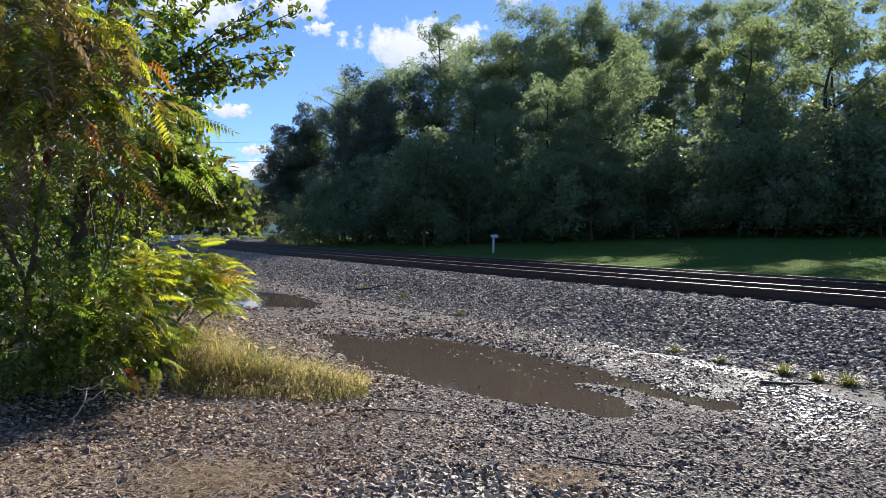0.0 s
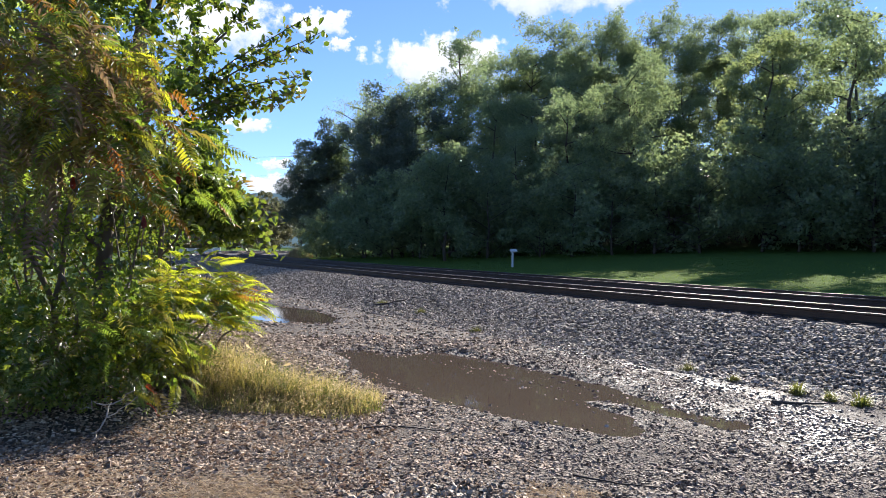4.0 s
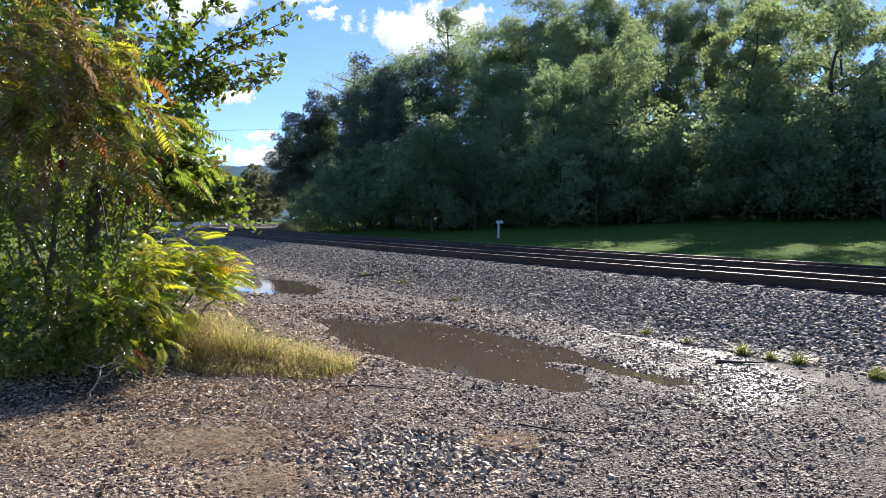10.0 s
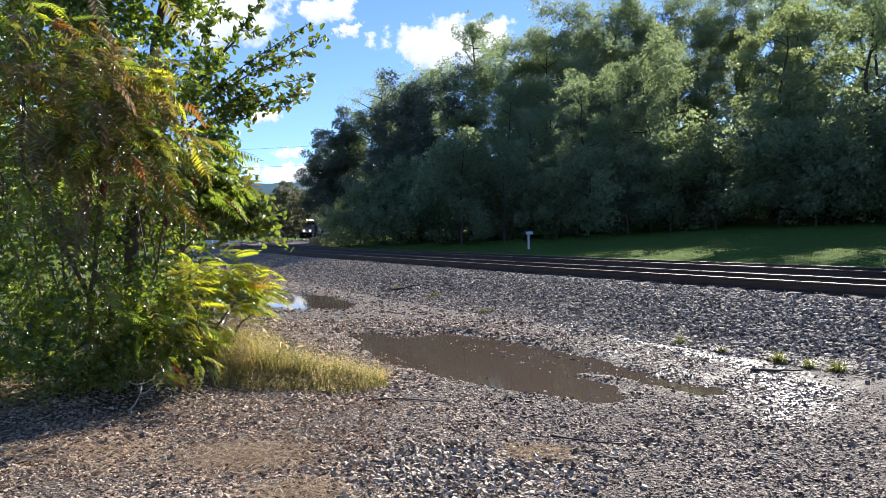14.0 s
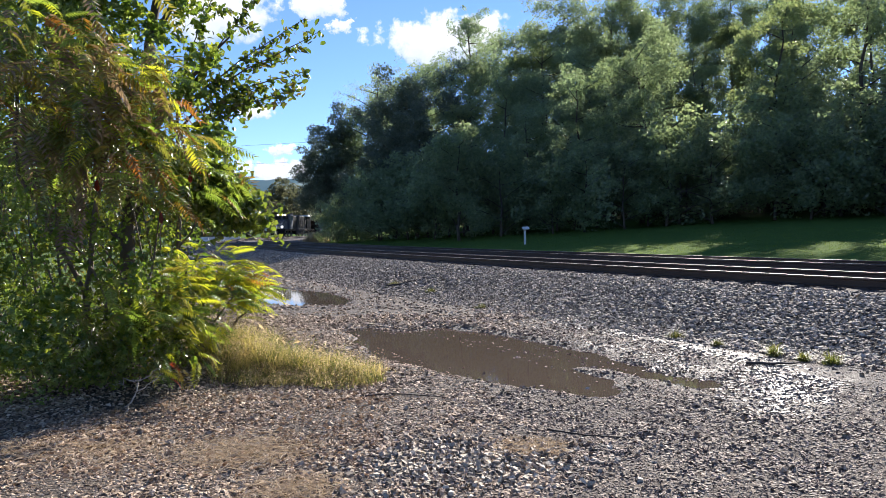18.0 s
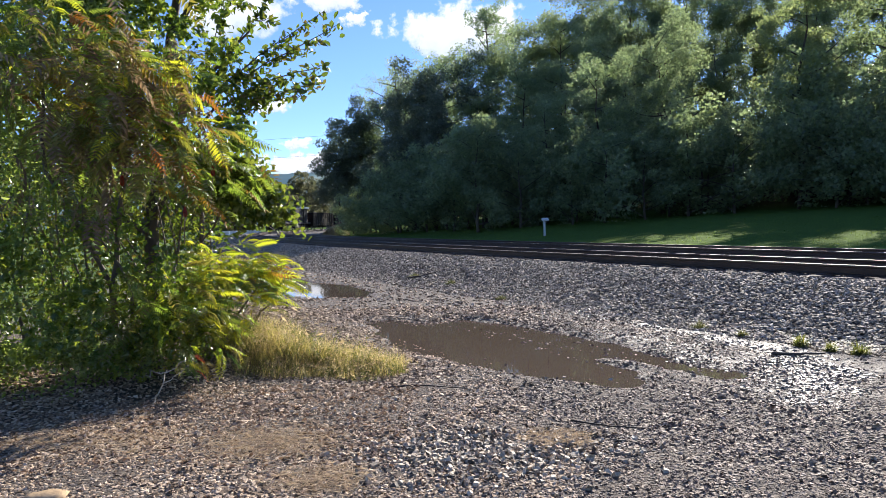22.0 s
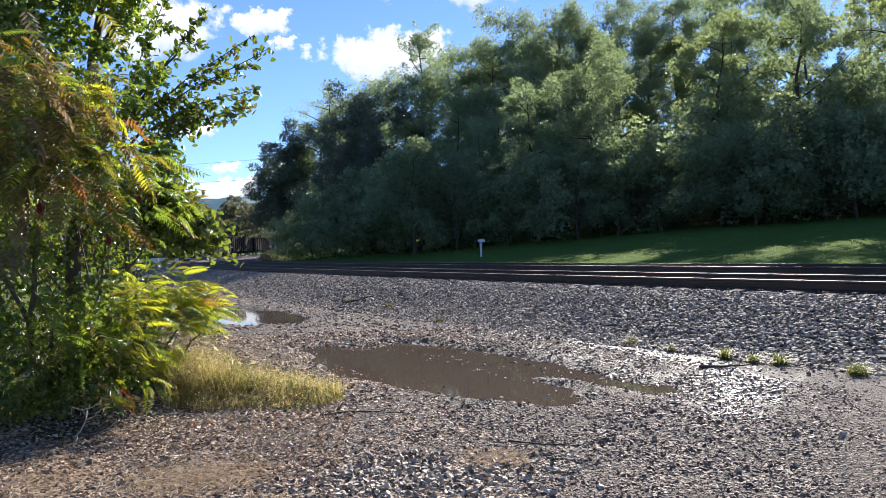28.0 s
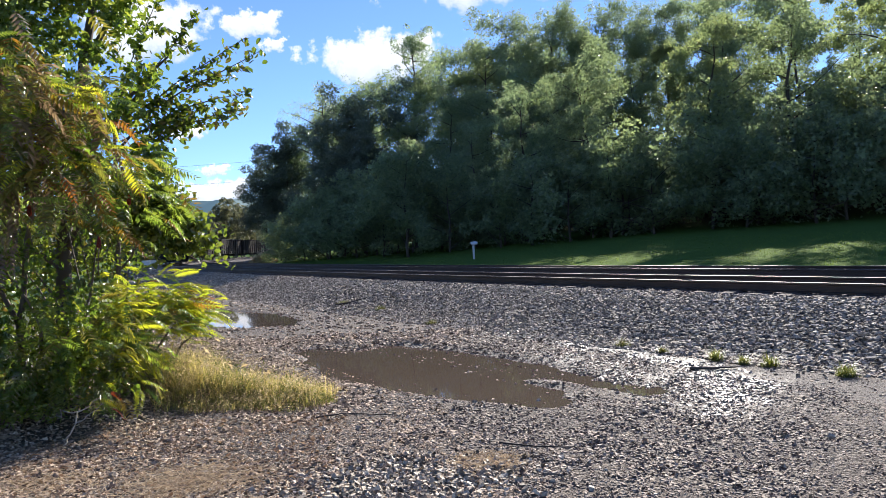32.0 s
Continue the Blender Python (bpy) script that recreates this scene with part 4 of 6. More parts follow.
def build_maple():
    t = thing("maple_tree", "green maple tree with sunlit lobed leaves, tangled in vines", "tree")
    stem(t, [(-4.3, 9.2, 0), (-4.2, 9.1, 1.6), (-3.9, 9.0, 3.2), (-3.6, 8.9, 5.0), (-3.5, 8.8, 6.6)], 0.11, 0.03, "trunk", M_BARK)
    for a, b in (((-4.1, 9.0, 1.8), (-2.9, 8.3, 3.2)), ((-3.9, 9.0, 2.8), (-2.6, 8.6, 4.1)), ((-3.8, 9.0, 3.4), (-4.9, 7.8, 4.8)), ((-3.7, 8.9, 4.2), (-2.5, 8.7, 5.6)), ((-4.2, 9.1, 1.5), (-5.8, 7.6, 2.9)), ((-3.6, 8.9, 4.8), (-5.2, 9.4, 6.2))):
        stem(t, [a, tuple((np.array(a) + b) / 2 + (0, 0, 0.15)), b], 0.04, 0.012, "limb", M_BARK)
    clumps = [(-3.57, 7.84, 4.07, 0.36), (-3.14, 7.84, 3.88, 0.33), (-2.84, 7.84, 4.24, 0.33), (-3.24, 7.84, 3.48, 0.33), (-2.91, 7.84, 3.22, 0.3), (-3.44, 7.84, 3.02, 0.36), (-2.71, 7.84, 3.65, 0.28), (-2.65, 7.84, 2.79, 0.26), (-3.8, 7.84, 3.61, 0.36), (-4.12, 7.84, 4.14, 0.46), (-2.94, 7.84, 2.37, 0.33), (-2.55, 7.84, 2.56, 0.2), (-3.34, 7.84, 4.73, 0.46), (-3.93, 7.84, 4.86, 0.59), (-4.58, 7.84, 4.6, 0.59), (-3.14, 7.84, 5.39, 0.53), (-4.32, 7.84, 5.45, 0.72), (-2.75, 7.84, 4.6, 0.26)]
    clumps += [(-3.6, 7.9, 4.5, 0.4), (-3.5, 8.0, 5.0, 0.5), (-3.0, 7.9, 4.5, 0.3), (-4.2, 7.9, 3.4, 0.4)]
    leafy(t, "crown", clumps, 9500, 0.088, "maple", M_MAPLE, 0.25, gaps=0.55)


def build_elm():
    t = thing("elm_sapling", "slender elm sapling with arching leafy twigs against the sky", "tree")
    stem(t, [(-3.7, 9.3, 0), (-3.55, 9.2, 1.5), (-3.45, 9.0, 2.6), (-3.4, 8.9, 3.3)], 0.035, 0.02, "trunk")
    tips = [((-3.4, 8.9, 3.3), (-2.95, 8.85, 3.9), (-2.27, 8.8, 4.75)), ((-3.4, 8.9, 3.25), (-2.55, 8.85, 3.85), (-1.68, 8.8, 4.38)), ((-3.4, 8.9, 3.2), (-2.45, 8.85, 3.75), (-1.48, 8.8, 4.22)),
            ((-3.35, 8.9, 3.1), (-2.5, 8.85, 3.5), (-1.65, 8.8, 3.72)), ((-3.3, 8.9, 3.0), (-2.5, 8.85, 3.3), (-1.72, 8.8, 3.5)), ((-3.4, 8.9, 3.3), (-3.15, 8.85, 4.1), (-2.75, 8.8, 4.95))]
    pts = []
    for a, b, c in tips:
        _, q = stem(t, [a, b, c], 0.014, 0.004)
        f = np.linspace(0.1, 1, 150)
        i = np.stack([np.interp(f, np.linspace(0, 1, len(q)), q[:, n]) for n in range(3)], -1)
        pts.append(i + rng.normal(size=i.shape) * 0.045 - (0, 0, 0.03))
        for _ in range(5):
            k = rng.integers(len(q) // 4, len(q) - 2)
            e = q[k] + np.array([rng.uniform(0.1, 0.4), rng.uniform(-0.25, 0.25), rng.uniform(-0.12, 0.2)])
            stem(t, [q[k], e], 0.005, 0.002)
            g = np.linspace(0.2, 1, 13)[:, None]
            pts.append(q[k] + g * (e - q[k]) + rng.normal(size=(13, 3)) * 0.04 - (0, 0, 0.03))
    part("crown", mesh_of("crown", *leaves("oval", np.concatenate(pts), 0.1, 0.4, None, 0.8), M_ELM), t)
    leafy(t, "inner_foliage", [(-2.95, 8.7, 2.75, 0.4), (-2.7, 8.75, 3.25, 0.38), (-2.65, 8.7, 2.4, 0.3)], 600, 0.085, "oval", M_ELM)


def frond_mesh(n, length, leaflet, droop, mat):
    """A feather-like compound leaf: arched stalk with paired narrow leaflets."""
    t = np.linspace(0, 1, 8)
    line = np.stack([t * length, 0 * t, 0.12 * length * np.sin(t * 1.6) - droop * length * t**2], -1)
    parts = [tube(line, np.linspace(0.0035, 0.001, 8), 4)]
    f = np.linspace(0.12, 0.97, n)
    c = np.stack([np.interp(f, t, line[:, i]) for i in range(3)], -1)
    ln = leaflet * (0.55 + 0.75 * np.sin(np.pi * (0.15 + 0.75 * f)))
    v, l, s = LEAF["lance"]
    for side in (-1, 1):
        ax = unit(np.stack([np.full(n, 0.38), np.full(n, side * 1.0), -0.25 - 0.3 * rng.random(n)], -1))
        nr = unit(np.stack([rng.normal(size=n) * 0.2, side * 0.25 + rng.normal(size=n) * 0.2, np.ones(n)], -1))
        nr = unit(nr - (nr * ax).sum(1, keepdims=True) * ax)
        parts.append(spread(np.array(v, float), l, s, (np.stack([ax, np.cross(nr, ax), nr], -1) * ln[:, None, None], c)))
    parts.append(spread(np.array(v, float), l, s, (np.eye(3)[None] * leaflet, line[-1:])))
    return mesh_of("frond", *join(parts), mat)


FRONDS = {}
for key, mat, dr in (("y", M_SUMAC_Y, 0.25), ("g", M_SUMAC_G, 0.25), ("v", M_SUMAC_V, 0.6), ("o", M_SUMAC_O, 0.5), ("d", M_DEAD, 0.9), ("r", M_RED, 0.5)):
    sizes = ((8, 0.38, 0.115), (9, 0.44, 0.125), (7, 0.32, 0.105)) if key in "vod" else ((12, 0.4, 0.085), (14, 0.47, 0.09), (10, 0.33, 0.075))
    FRONDS[key] = [frond_mesh(n, ln, lf, dr + 0.1 * i, mat) for i, (n, ln, lf) in enumerate(sizes)]


def fronds(parent, centres, mixkeys, size=1.0, face=None, pitch=(-35, 20)):
    for c in centres:
        key = mixkeys[rng.integers(len(mixkeys))]
        yaw = rng.uniform(0, 360) if face is None else face + rng.normal() * 55
        s = size * rng.uniform(0.75, 1.2)
        part("frond", FRONDS[key][rng.integers(3)], parent, "", Matrix.LocRotScale(tuple(c), Euler((radians(rng.normal() * 25), radians(-rng.uniform(*pitch)), radians(yaw))), (s,) * 3))


def blob(c, r, n):
    return np.array(c) + rng.normal(size=(n, 3)) * np.array(r) * 0.6


def build_sumacs():
    up = thing("sumac_shrub", "tall staghorn sumac turning orange and yellow with withered drooping fronds", "shrub", group="sumac shrubs")
    stem(up, [(-3.6, 6.9, 0), (-3.5, 6.7, 1.0), (-3.2, 6.4, 2.1), (-2.9, 6.1, 3.0)], 0.035, 0.014, "trunk")
    stem(up, [(-3.5, 6.7, 1.0), (-3.9, 6.3, 2.2), (-3.7, 6.0, 3.4)], 0.025, 0.012)
    stem(up, [(-3.2, 6.4, 2.1), (-2.6, 6.2, 2.7)], 0.018, 0.008)
    fronds(up, blob((-3.0, 5.9, 3.0), (0.65, 0.35, 0.45), 180), "vvvvvoodddyg", 0.72, -15, (-50, 15))
    fronds(up, blob((-2.75, 6.0, 2.55), (0.45, 0.35, 0.35), 110), "vvvoyggd", 0.74, -15, (-50, 10))
    fronds(up, blob((-3.2, 5.9, 2.5), (0.5, 0.3, 0.35), 110), "vvvgdvd", 0.66, None, (-80, -20))
    fronds(up, blob((-3.7, 5.9, 3.2), (0.5, 0.4, 0.5), 90), "dvvgvy", 0.72, None, (-50, 10))
    fronds(up, blob((-2.5, 6.6, 2.2), (0.4, 0.35, 0.38), 80), "ggggvvo", 0.66, -10, (-55, 10))
    fronds(up, blob((-3.5, 6.1, 1.9), (0.55, 0.3, 0.4), 36), "gvdd", 0.55, None, (-70, 0))
    low = thing("sumac_shrub", "low young sumac with bright yellow-green feathery fronds in full sun", "shrub", group="sumac shrubs")
    for a, b in (((-3.2, 8.3, 0.05), (-2.6, 8.1, 1.25)), ((-3.0, 8.0, 0.05), (-2.3, 7.9, 1.0)), ((-3.3, 8.4, 0.05), (-2.9, 7.8, 1.5)), ((-2.9, 8.2, 0.05), (-2.1, 8.3, 0.85))):
        stem(low, [a, tuple((np.array(a) + b) / 2 + (0.03, 0, 0.1)), b], 0.016, 0.007)
    fronds(low, blob((-2.8, 8.0, 1.12), (0.4, 0.4, 0.26), 95), "yyyg", 0.58, None, (-30, 40))
    fronds(low, blob((-2.68, 8.0, 1.08), (0.4, 0.4, 0.27), 110), "yyyogvv", 0.6, 10, (-30, 30))
    fronds(low, blob((-2.42, 8.05, 0.95), (0.26, 0.35, 0.24), 110), "yyyg", 0.64, 0, (-25, 25))
    fronds(low, blob((-2.9, 7.5, 1.0), (0.42, 0.35, 0.34), 110), "yyggv", 0.58, None, (-35, 30))
    fronds(low, blob((-2.9, 7.0, 0.76), (0.48, 0.3, 0.33), 85), "gyyv", 0.62, -20, (-50, 15))
    fronds(low, blob((-3.4, 6.5, 0.8), (0.6, 0.35, 0.35), 90), "gggv", 0.66, -30, (-70, 10))
    fronds(low, blob((-2.65, 7.05, 0.72), (0.38, 0.25, 0.28), 60), "yyggv", 0.6, -20, (-45, 20))
    fronds(low, blob((-2.5, 6.45, 0.38), (0.33, 0.15, 0.12), 14), "gyv", 0.5, -20, (-50, 0))
    fronds(low, [(-2.42, 6.3, 0.34)], "o", 0.45, -30, (-30, -20))
    fronds(low, [(-2.5, 6.25, 0.26), (-2.52, 6.3, 0.4)], "r", 0.26, -20, (-40, -20))


def build_thicket():
    t = thing("thicket", "dense shady thicket of leafy shrubs and vines beside the yard", "shrub")
    for i in range(15):
        a = np.array((rng.uniform(-6, -2.9), rng.uniform(6.6, 8.2), 0.0))
        stem(t, [a, a + (rng.normal() * 0.2, rng.normal() * 0.2, 1.0), a + (rng.uniform(-0.4, 0.3), rng.uniform(-0.6, 0.1), rng.uniform(1.6, 2.4))], 0.02, 0.006)
    inner = []
    # a leafy face that leans over the yard, from the ground up to about four metres
    for z in np.arange(0.12, 5.4, 0.36):
        edge_x = np.interp(z, [0.2, 0.9, 1.6, 2.1, 3.2, 4.2, 5.4], [-3.05, -2.95, -2.9, -2.6, -2.75, -3.1, -3.6])
        x = edge_x - 0.3
        while x > -5.6:
            y = float(np.interp(x, [-9, -5, -3.7, -3.3, -2.6], [6.3, 6.0, 6.15, 6.35, 7.2])) + (0.35 if z > 1.9 else 0) + rng.normal() * 0.14
            if not (x > -3.7 and 0.6 < z < 1.9 and rng.random() < 0.5):
                inner.append((x + rng.normal() * 0.09, y, z + rng.normal() * 0.08, rng.uniform(0.34, 0.5)))
            if x < -3.6 and z > 2.6:
                inner.append((x + rng.normal() * 0.1, y + 1.0 + rng.normal() * 0.15, z, rng.uniform(0.45, 0.6)))
            x -= 0.43
        for x in np.arange(-9.5, -5.6, 0.95):
            inner.append((x + rng.normal() * 0.2, 6.8 + rng.normal() * 0.3, z, rng.uniform(0.6, 0.85)))
    leafy(t, "foliage", inner, 74000, 0.052, "oval", M_UNDER, 0.25, gaps=0.92)
    back = [(x + rng.normal() * 0.1, 7.6 + 0.25 * abs(x + 3.5) + rng.normal() * 0.2, z, 0.5) for z in np.arange(2.3, 5.6, 0.5) for x in np.arange(-6.6, float(np.interp(z, [0.2, 1.6, 2.1, 3.2, 5.4], [-3.6, -3.2, -3.2, -3.5, -4.0])), 0.5)]
    leafy(t, "inner_foliage", back, 8000, 0.1, "oval", M_UNDER, 0.2)
    rear = [(x + rng.normal() * 0.1, 9.4 + 0.2 * abs(x + 4) + rng.normal() * 0.2, z, 0.55) for z in np.arange(0.3, 2.9, 0.5) for x in np.arange(-8.5, -3.1, 0.5)]
    leafy(t, "rear_foliage", rear, 12000, 0.09, "oval", M_ELM, 0.2)
    skirt = [(x, float(np.interp(x, [-9, -5, -3.7, -3.3, -2.6], [6.2, 5.95, 6.15, 6.4, 7.1])) + rng.normal() * 0.08, rng.uniform(0.1, 0.3), rng.uniform(0.22, 0.34)) for x in np.arange(-6.0, -2.7, 0.2)]
    leafy(t, "low_foliage", [(x, y + 0.25, z + 0.15, r) for x, y, z, r in skirt], 6500, 0.05, "oval", M_UNDER, 0.3)
    leafy(t, "shoot_foliage", [(-3.4, 6.2, 1.0, 0.3), (-3.0, 6.55, 0.6, 0.3), (-3.7, 6.0, 0.6, 0.3), (-3.3, 6.3, 0.35, 0.25), (-2.9, 6.7, 0.8, 0.3), (-4.6, 6.0, 0.6, 0.45), (-3.0, 6.6, 1.2, 0.4), (-3.1, 6.75, 0.55, 0.4), (-3.7, 6.4, 0.8, 0.5), (-4.3, 6.2, 1.3, 0.6), (-3.5, 6.5, 1.6, 0.5)], 4200, 0.062, "maple", M_MAPLE, 0.2, label="young maple shoots", gaps=0.6)
    leafy(t, "sunlit_foliage", [(-2.9, 7.3, 0.9, 0.32), (-3.05, 7.0, 0.6, 0.35), (-2.75, 7.35, 0.55, 0.3), (-3.3, 6.75, 1.0, 0.35), (-2.7, 6.9, 0.4, 0.25), (-3.3, 6.5, 0.45, 0.3), (-3.0, 7.3, 1.6, 0.25)], 3000, 0.052, "oval", M_VINE, 0.1, label="fresh light green leaves", gaps=0.6)
    v = thing("grape_vine", "wild grape vine with broad sunlit leaves trailing towards the track", "vine")
    _, q1 = stem(v, [(-3.2, 8.0, 0.0), (-3.1, 7.9, 1.3), (-2.6, 7.7, 2.0), (-2.1, 7.6, 1.95), (-1.82, 7.55, 1.72)], 0.014, 0.004)
    _, q2 = stem(v, [(-2.9, 7.9, 1.6), (-2.5, 7.7, 2.35), (-2.2, 7.6, 2.3)], 0.009, 0.003)
    _, q3 = stem(v, [(-2.6, 7.7, 1.9), (-2.2, 7.6, 1.65), (-1.95, 7.5, 1.5)], 0.008, 0.003)
    # leafy shoots reach out of the thicket and hang at their tips
    spots = []
    for tip, start in (((-1.56, 1.84), (-2.5, 2.0)), ((-1.62, 1.68), (-2.4, 1.85)), ((-1.55, 1.49), (-2.35, 1.78)), ((-1.8, 2.06), (-2.6, 2.15)), ((-1.98, 2.19), (-2.7, 2.2)), ((-1.82, 1.48), (-2.4, 1.72)), ((-2.04, 1.6), (-2.55, 1.8)), ((-2.2, 2.3), (-2.85, 2.25)), ((-1.72, 1.94), (-2.45, 2.1)), ((-2.15, 1.56), (-2.7, 1.75)), ((-1.7, 1.57), (-2.3, 1.8))):
        a, b = np.array((start[0] - 0.08, 7.45, start[1])), np.array((tip[0] - 0.09, 7.24 + rng.normal() * 0.12, tip[1]))
        _, q = stem(v, [a, (a + b) / 2 + (0, 0, 0.1), b], 0.006, 0.002, "shoot")
        k = max(22, int(46 * np.linalg.norm(b - a)))
        f = np.linspace(0.12, 1.0, k)
        c = np.stack([np.interp(f, np.linspace(0, 1, len(q)), q[:, i]) for i in range(3)], -1)
        spots.append(c + rng.normal(size=c.shape) * (0.035, 0.07, 0.045))
    spots = np.concatenate(spots)
    part("hanging_leaves", mesh_of("hanging_leaves", *leaves("heart", spots, 0.064, 0.7, None, 1.0), M_VINE), v)
    sprays = [(-2.65, 7.35, 2.3, 0.28), (-2.45, 7.35, 2.1, 0.28), (-2.7, 7.35, 1.95, 0.3), (-2.4, 7.35, 1.85, 0.26), (-2.2, 7.3, 2.05, 0.22), (-2.15, 7.3, 1.82, 0.2), (-2.35, 7.35, 2.3, 0.2), (-1.98, 7.3, 1.92, 0.16), (-2.05, 7.3, 1.68, 0.14), (-1.85, 7.3, 1.75, 0.12), (-2.25, 7.3, 1.66, 0.14)]
    leafy(v, "foliage", sprays, 2500, 0.062, "heart", M_VINE, 0.0)
    # seed cones: a core set with small berries
    k = np.arange(60)
    h, ang = k / 59 * 2 - 1, k * 2.4
    rad = np.sqrt(np.clip(1 - h * h, 0, 1)) * (0.8 - 0.3 * h)
    berries = np.stack([0.018 * rad * np.cos(ang), 0.018 * rad * np.sin(ang), 0.045 * h], -1)
    cone = mesh_of("cone", *spread(ICO_V * 0.007, ICO_F, np.full(20, 3), (np.tile(np.eye(3), (60, 1, 1)), berries)), M_RED)
    for at in ((-2.98, 5.95, 2.05), (-2.5, 6.15, 1.76), (-2.32, 6.4, 2.15)):
        r = thing("red_berry_cone", "dark red sumac seed cone among the leaves", "seed cone", at, group="sumac seed cones")
        part("cone", cone, r)
        part("stalk", mesh_of("stalk", *tube([(0, 0, -0.05), (-0.05, 0.08, -0.16), (-0.14, 0.3, -0.3)], [0.005, 0.005, 0.006], 5), M_TWIG), r)


def blades(n, xs, ys, height, mat, name, label, lean=0.35, width=0.006, kind="stuff"):
    """Grass blades, three-sided strips with a bent tip."""
    h = height * rng.uniform(0.5, 1.2, n)
    a, l = rng.uniform(0, 6.28, n), lean * rng.uniform(0.2, 1.3, n)
    z = ground_height(xs, ys) - 0.02
    d = np.stack([np.cos(a), np.sin(a)], -1)
    w = np.stack([-d[:, 1], d[:, 0]], -1) * (width * rng.uniform(0.6, 1.4, n))[:, None]
    p = np.stack([xs, ys], -1)
    v = np.empty((n, 5, 3))
    for k, (f, b) in enumerate(((0, 0), (0.6, 0.35))):
        c = p + d * (h * l * b)[:, None]
        v[:, 2 * k, :2], v[:, 2 * k + 1, :2] = c - w * (1 - 0.4 * f), c + w * (1 - 0.4 * f)
        v[:, 2 * k : 2 * k + 2, 2] = (z + h * f)[:, None]
    v[:, 4, :2] = p + d * (h * l)[:, None]
    v[:, 4, 2] = z + h * (1 - 0.25 * l)
    base = 5 * np.arange(n)[:, None]
    q = (np.array([[0, 1, 3, 2]]) + base).ravel()
    t = (np.array([[2, 3, 4]]) + base).ravel()
    me = mesh_of(name, v.reshape(-1, 3), np.r_[q, t], np.r_[np.full(n, 4), np.full(n, 3)], mat)
    return me


def build_sticks():
    """Twigs and sticks lying about the yard."""
    for pts, r, label in (
        ([(-0.72, 6.56), (-0.5, 6.64), (-0.2, 6.6), (0.12, 6.48)], 0.01, "thin dark stick lying on the gravel"),
        ([(3.55, 7.75), (3.85, 7.7), (4.15, 7.72)], 0.02, "short dark branch lying at the toe of the ballast"),
        ([(0.9, 5.35), (1.2, 5.2), (1.5, 5.15)], 0.008, "thin dark stick lying on the gravel"),
        ([(-1.6, 18.6), (-1.1, 18.7), (-0.7, 18.8)], 0.03, "weathered branch lying on the ballast"),
    ):
        p = np.array(pts)
        z = ground_height(p[:, 0], p[:, 1]) + r * 1.2
        q = np.concatenate([p, z[:, None]], 1)
        k = np.linspace(0, 1, 9)
        q = np.stack([np.interp(k, np.linspace(0, 1, len(q)), q[:, i]) for i in range(3)], -1)
        q[:, :2] += rng.normal(size=(9, 2)) * r
        tagged(new("stick", mesh_of("stick", *tube(q, np.linspace(r, r * 0.4, 9), 6), M_BARK, smooth=True)), label, "stick", "sticks on the ground")
    # a split, weathered block of pale wood
    rows = []
    for k, px in enumerate(np.linspace(-0.11, 0.11, 7)):
        a = np.linspace(0, 2 * math.pi, 11)[:-1]
        r = 0.05 * (1 + 0.1 * np.sin(3 * a + k) + 0.05 * rng.normal(size=10)) * (0.82 if k in (0, 6) else 1.0)
        r = np.where(np.abs(a - 1.9) < 0.35, r * 0.72, r)
        rows.append(np.stack([np.full(10, px) + 0.012 * rng.normal(size=10) * (k in (0, 6)), r * 1.25 * np.cos(a), np.maximum(r * np.sin(a), -0.045)], -1))
    i, j = np.meshgrid(np.arange(6), np.arange(10), indexing="ij")
    q = np.stack([i * 10 + j, i * 10 + (j + 1) % 10, (i + 1) * 10 + (j + 1) % 10, (i + 1) * 10 + j], -1).reshape(-1, 4)
    log = new("wood_block", mesh_of("wood_block", np.concatenate(rows), np.r_[q.ravel(), np.arange(10)[::-1], 60 + np.arange(10)], np.r_[np.full(60, 4), [10, 10]], M_PALEWOOD, smooth=True))
    log.matrix_basis = pose(-2.42, 3.8, float(ground_height(np.array([-2.42]), np.array([3.8]))[0]) + 0.035, 0, 0, 12)
    tagged(log, "split block of pale tan wood lying on the gravel", "wood")
    t = thing("dead_branch", "pale dead branch arching out of the thicket", "branch")
    stem(t, [(-2.78, 5.95, 0.02), (-2.7, 5.95, 0.16), (-2.66, 6.0, 0.32), (-2.5, 6.05, 0.4)], 0.009, 0.003, mat=M_DEADWOOD)
    stem(t, [(-2.68, 5.95, 0.2), (-2.56, 5.95, 0.26), (-2.46, 6.0, 0.36)], 0.006, 0.002, mat=M_DEADWOOD)
    stem(t, [(-2.66, 6.0, 0.31), (-2.8, 6.0, 0.3), (-2.92, 6.0, 0.27)], 0.005, 0.002, mat=M_DEADWOOD)


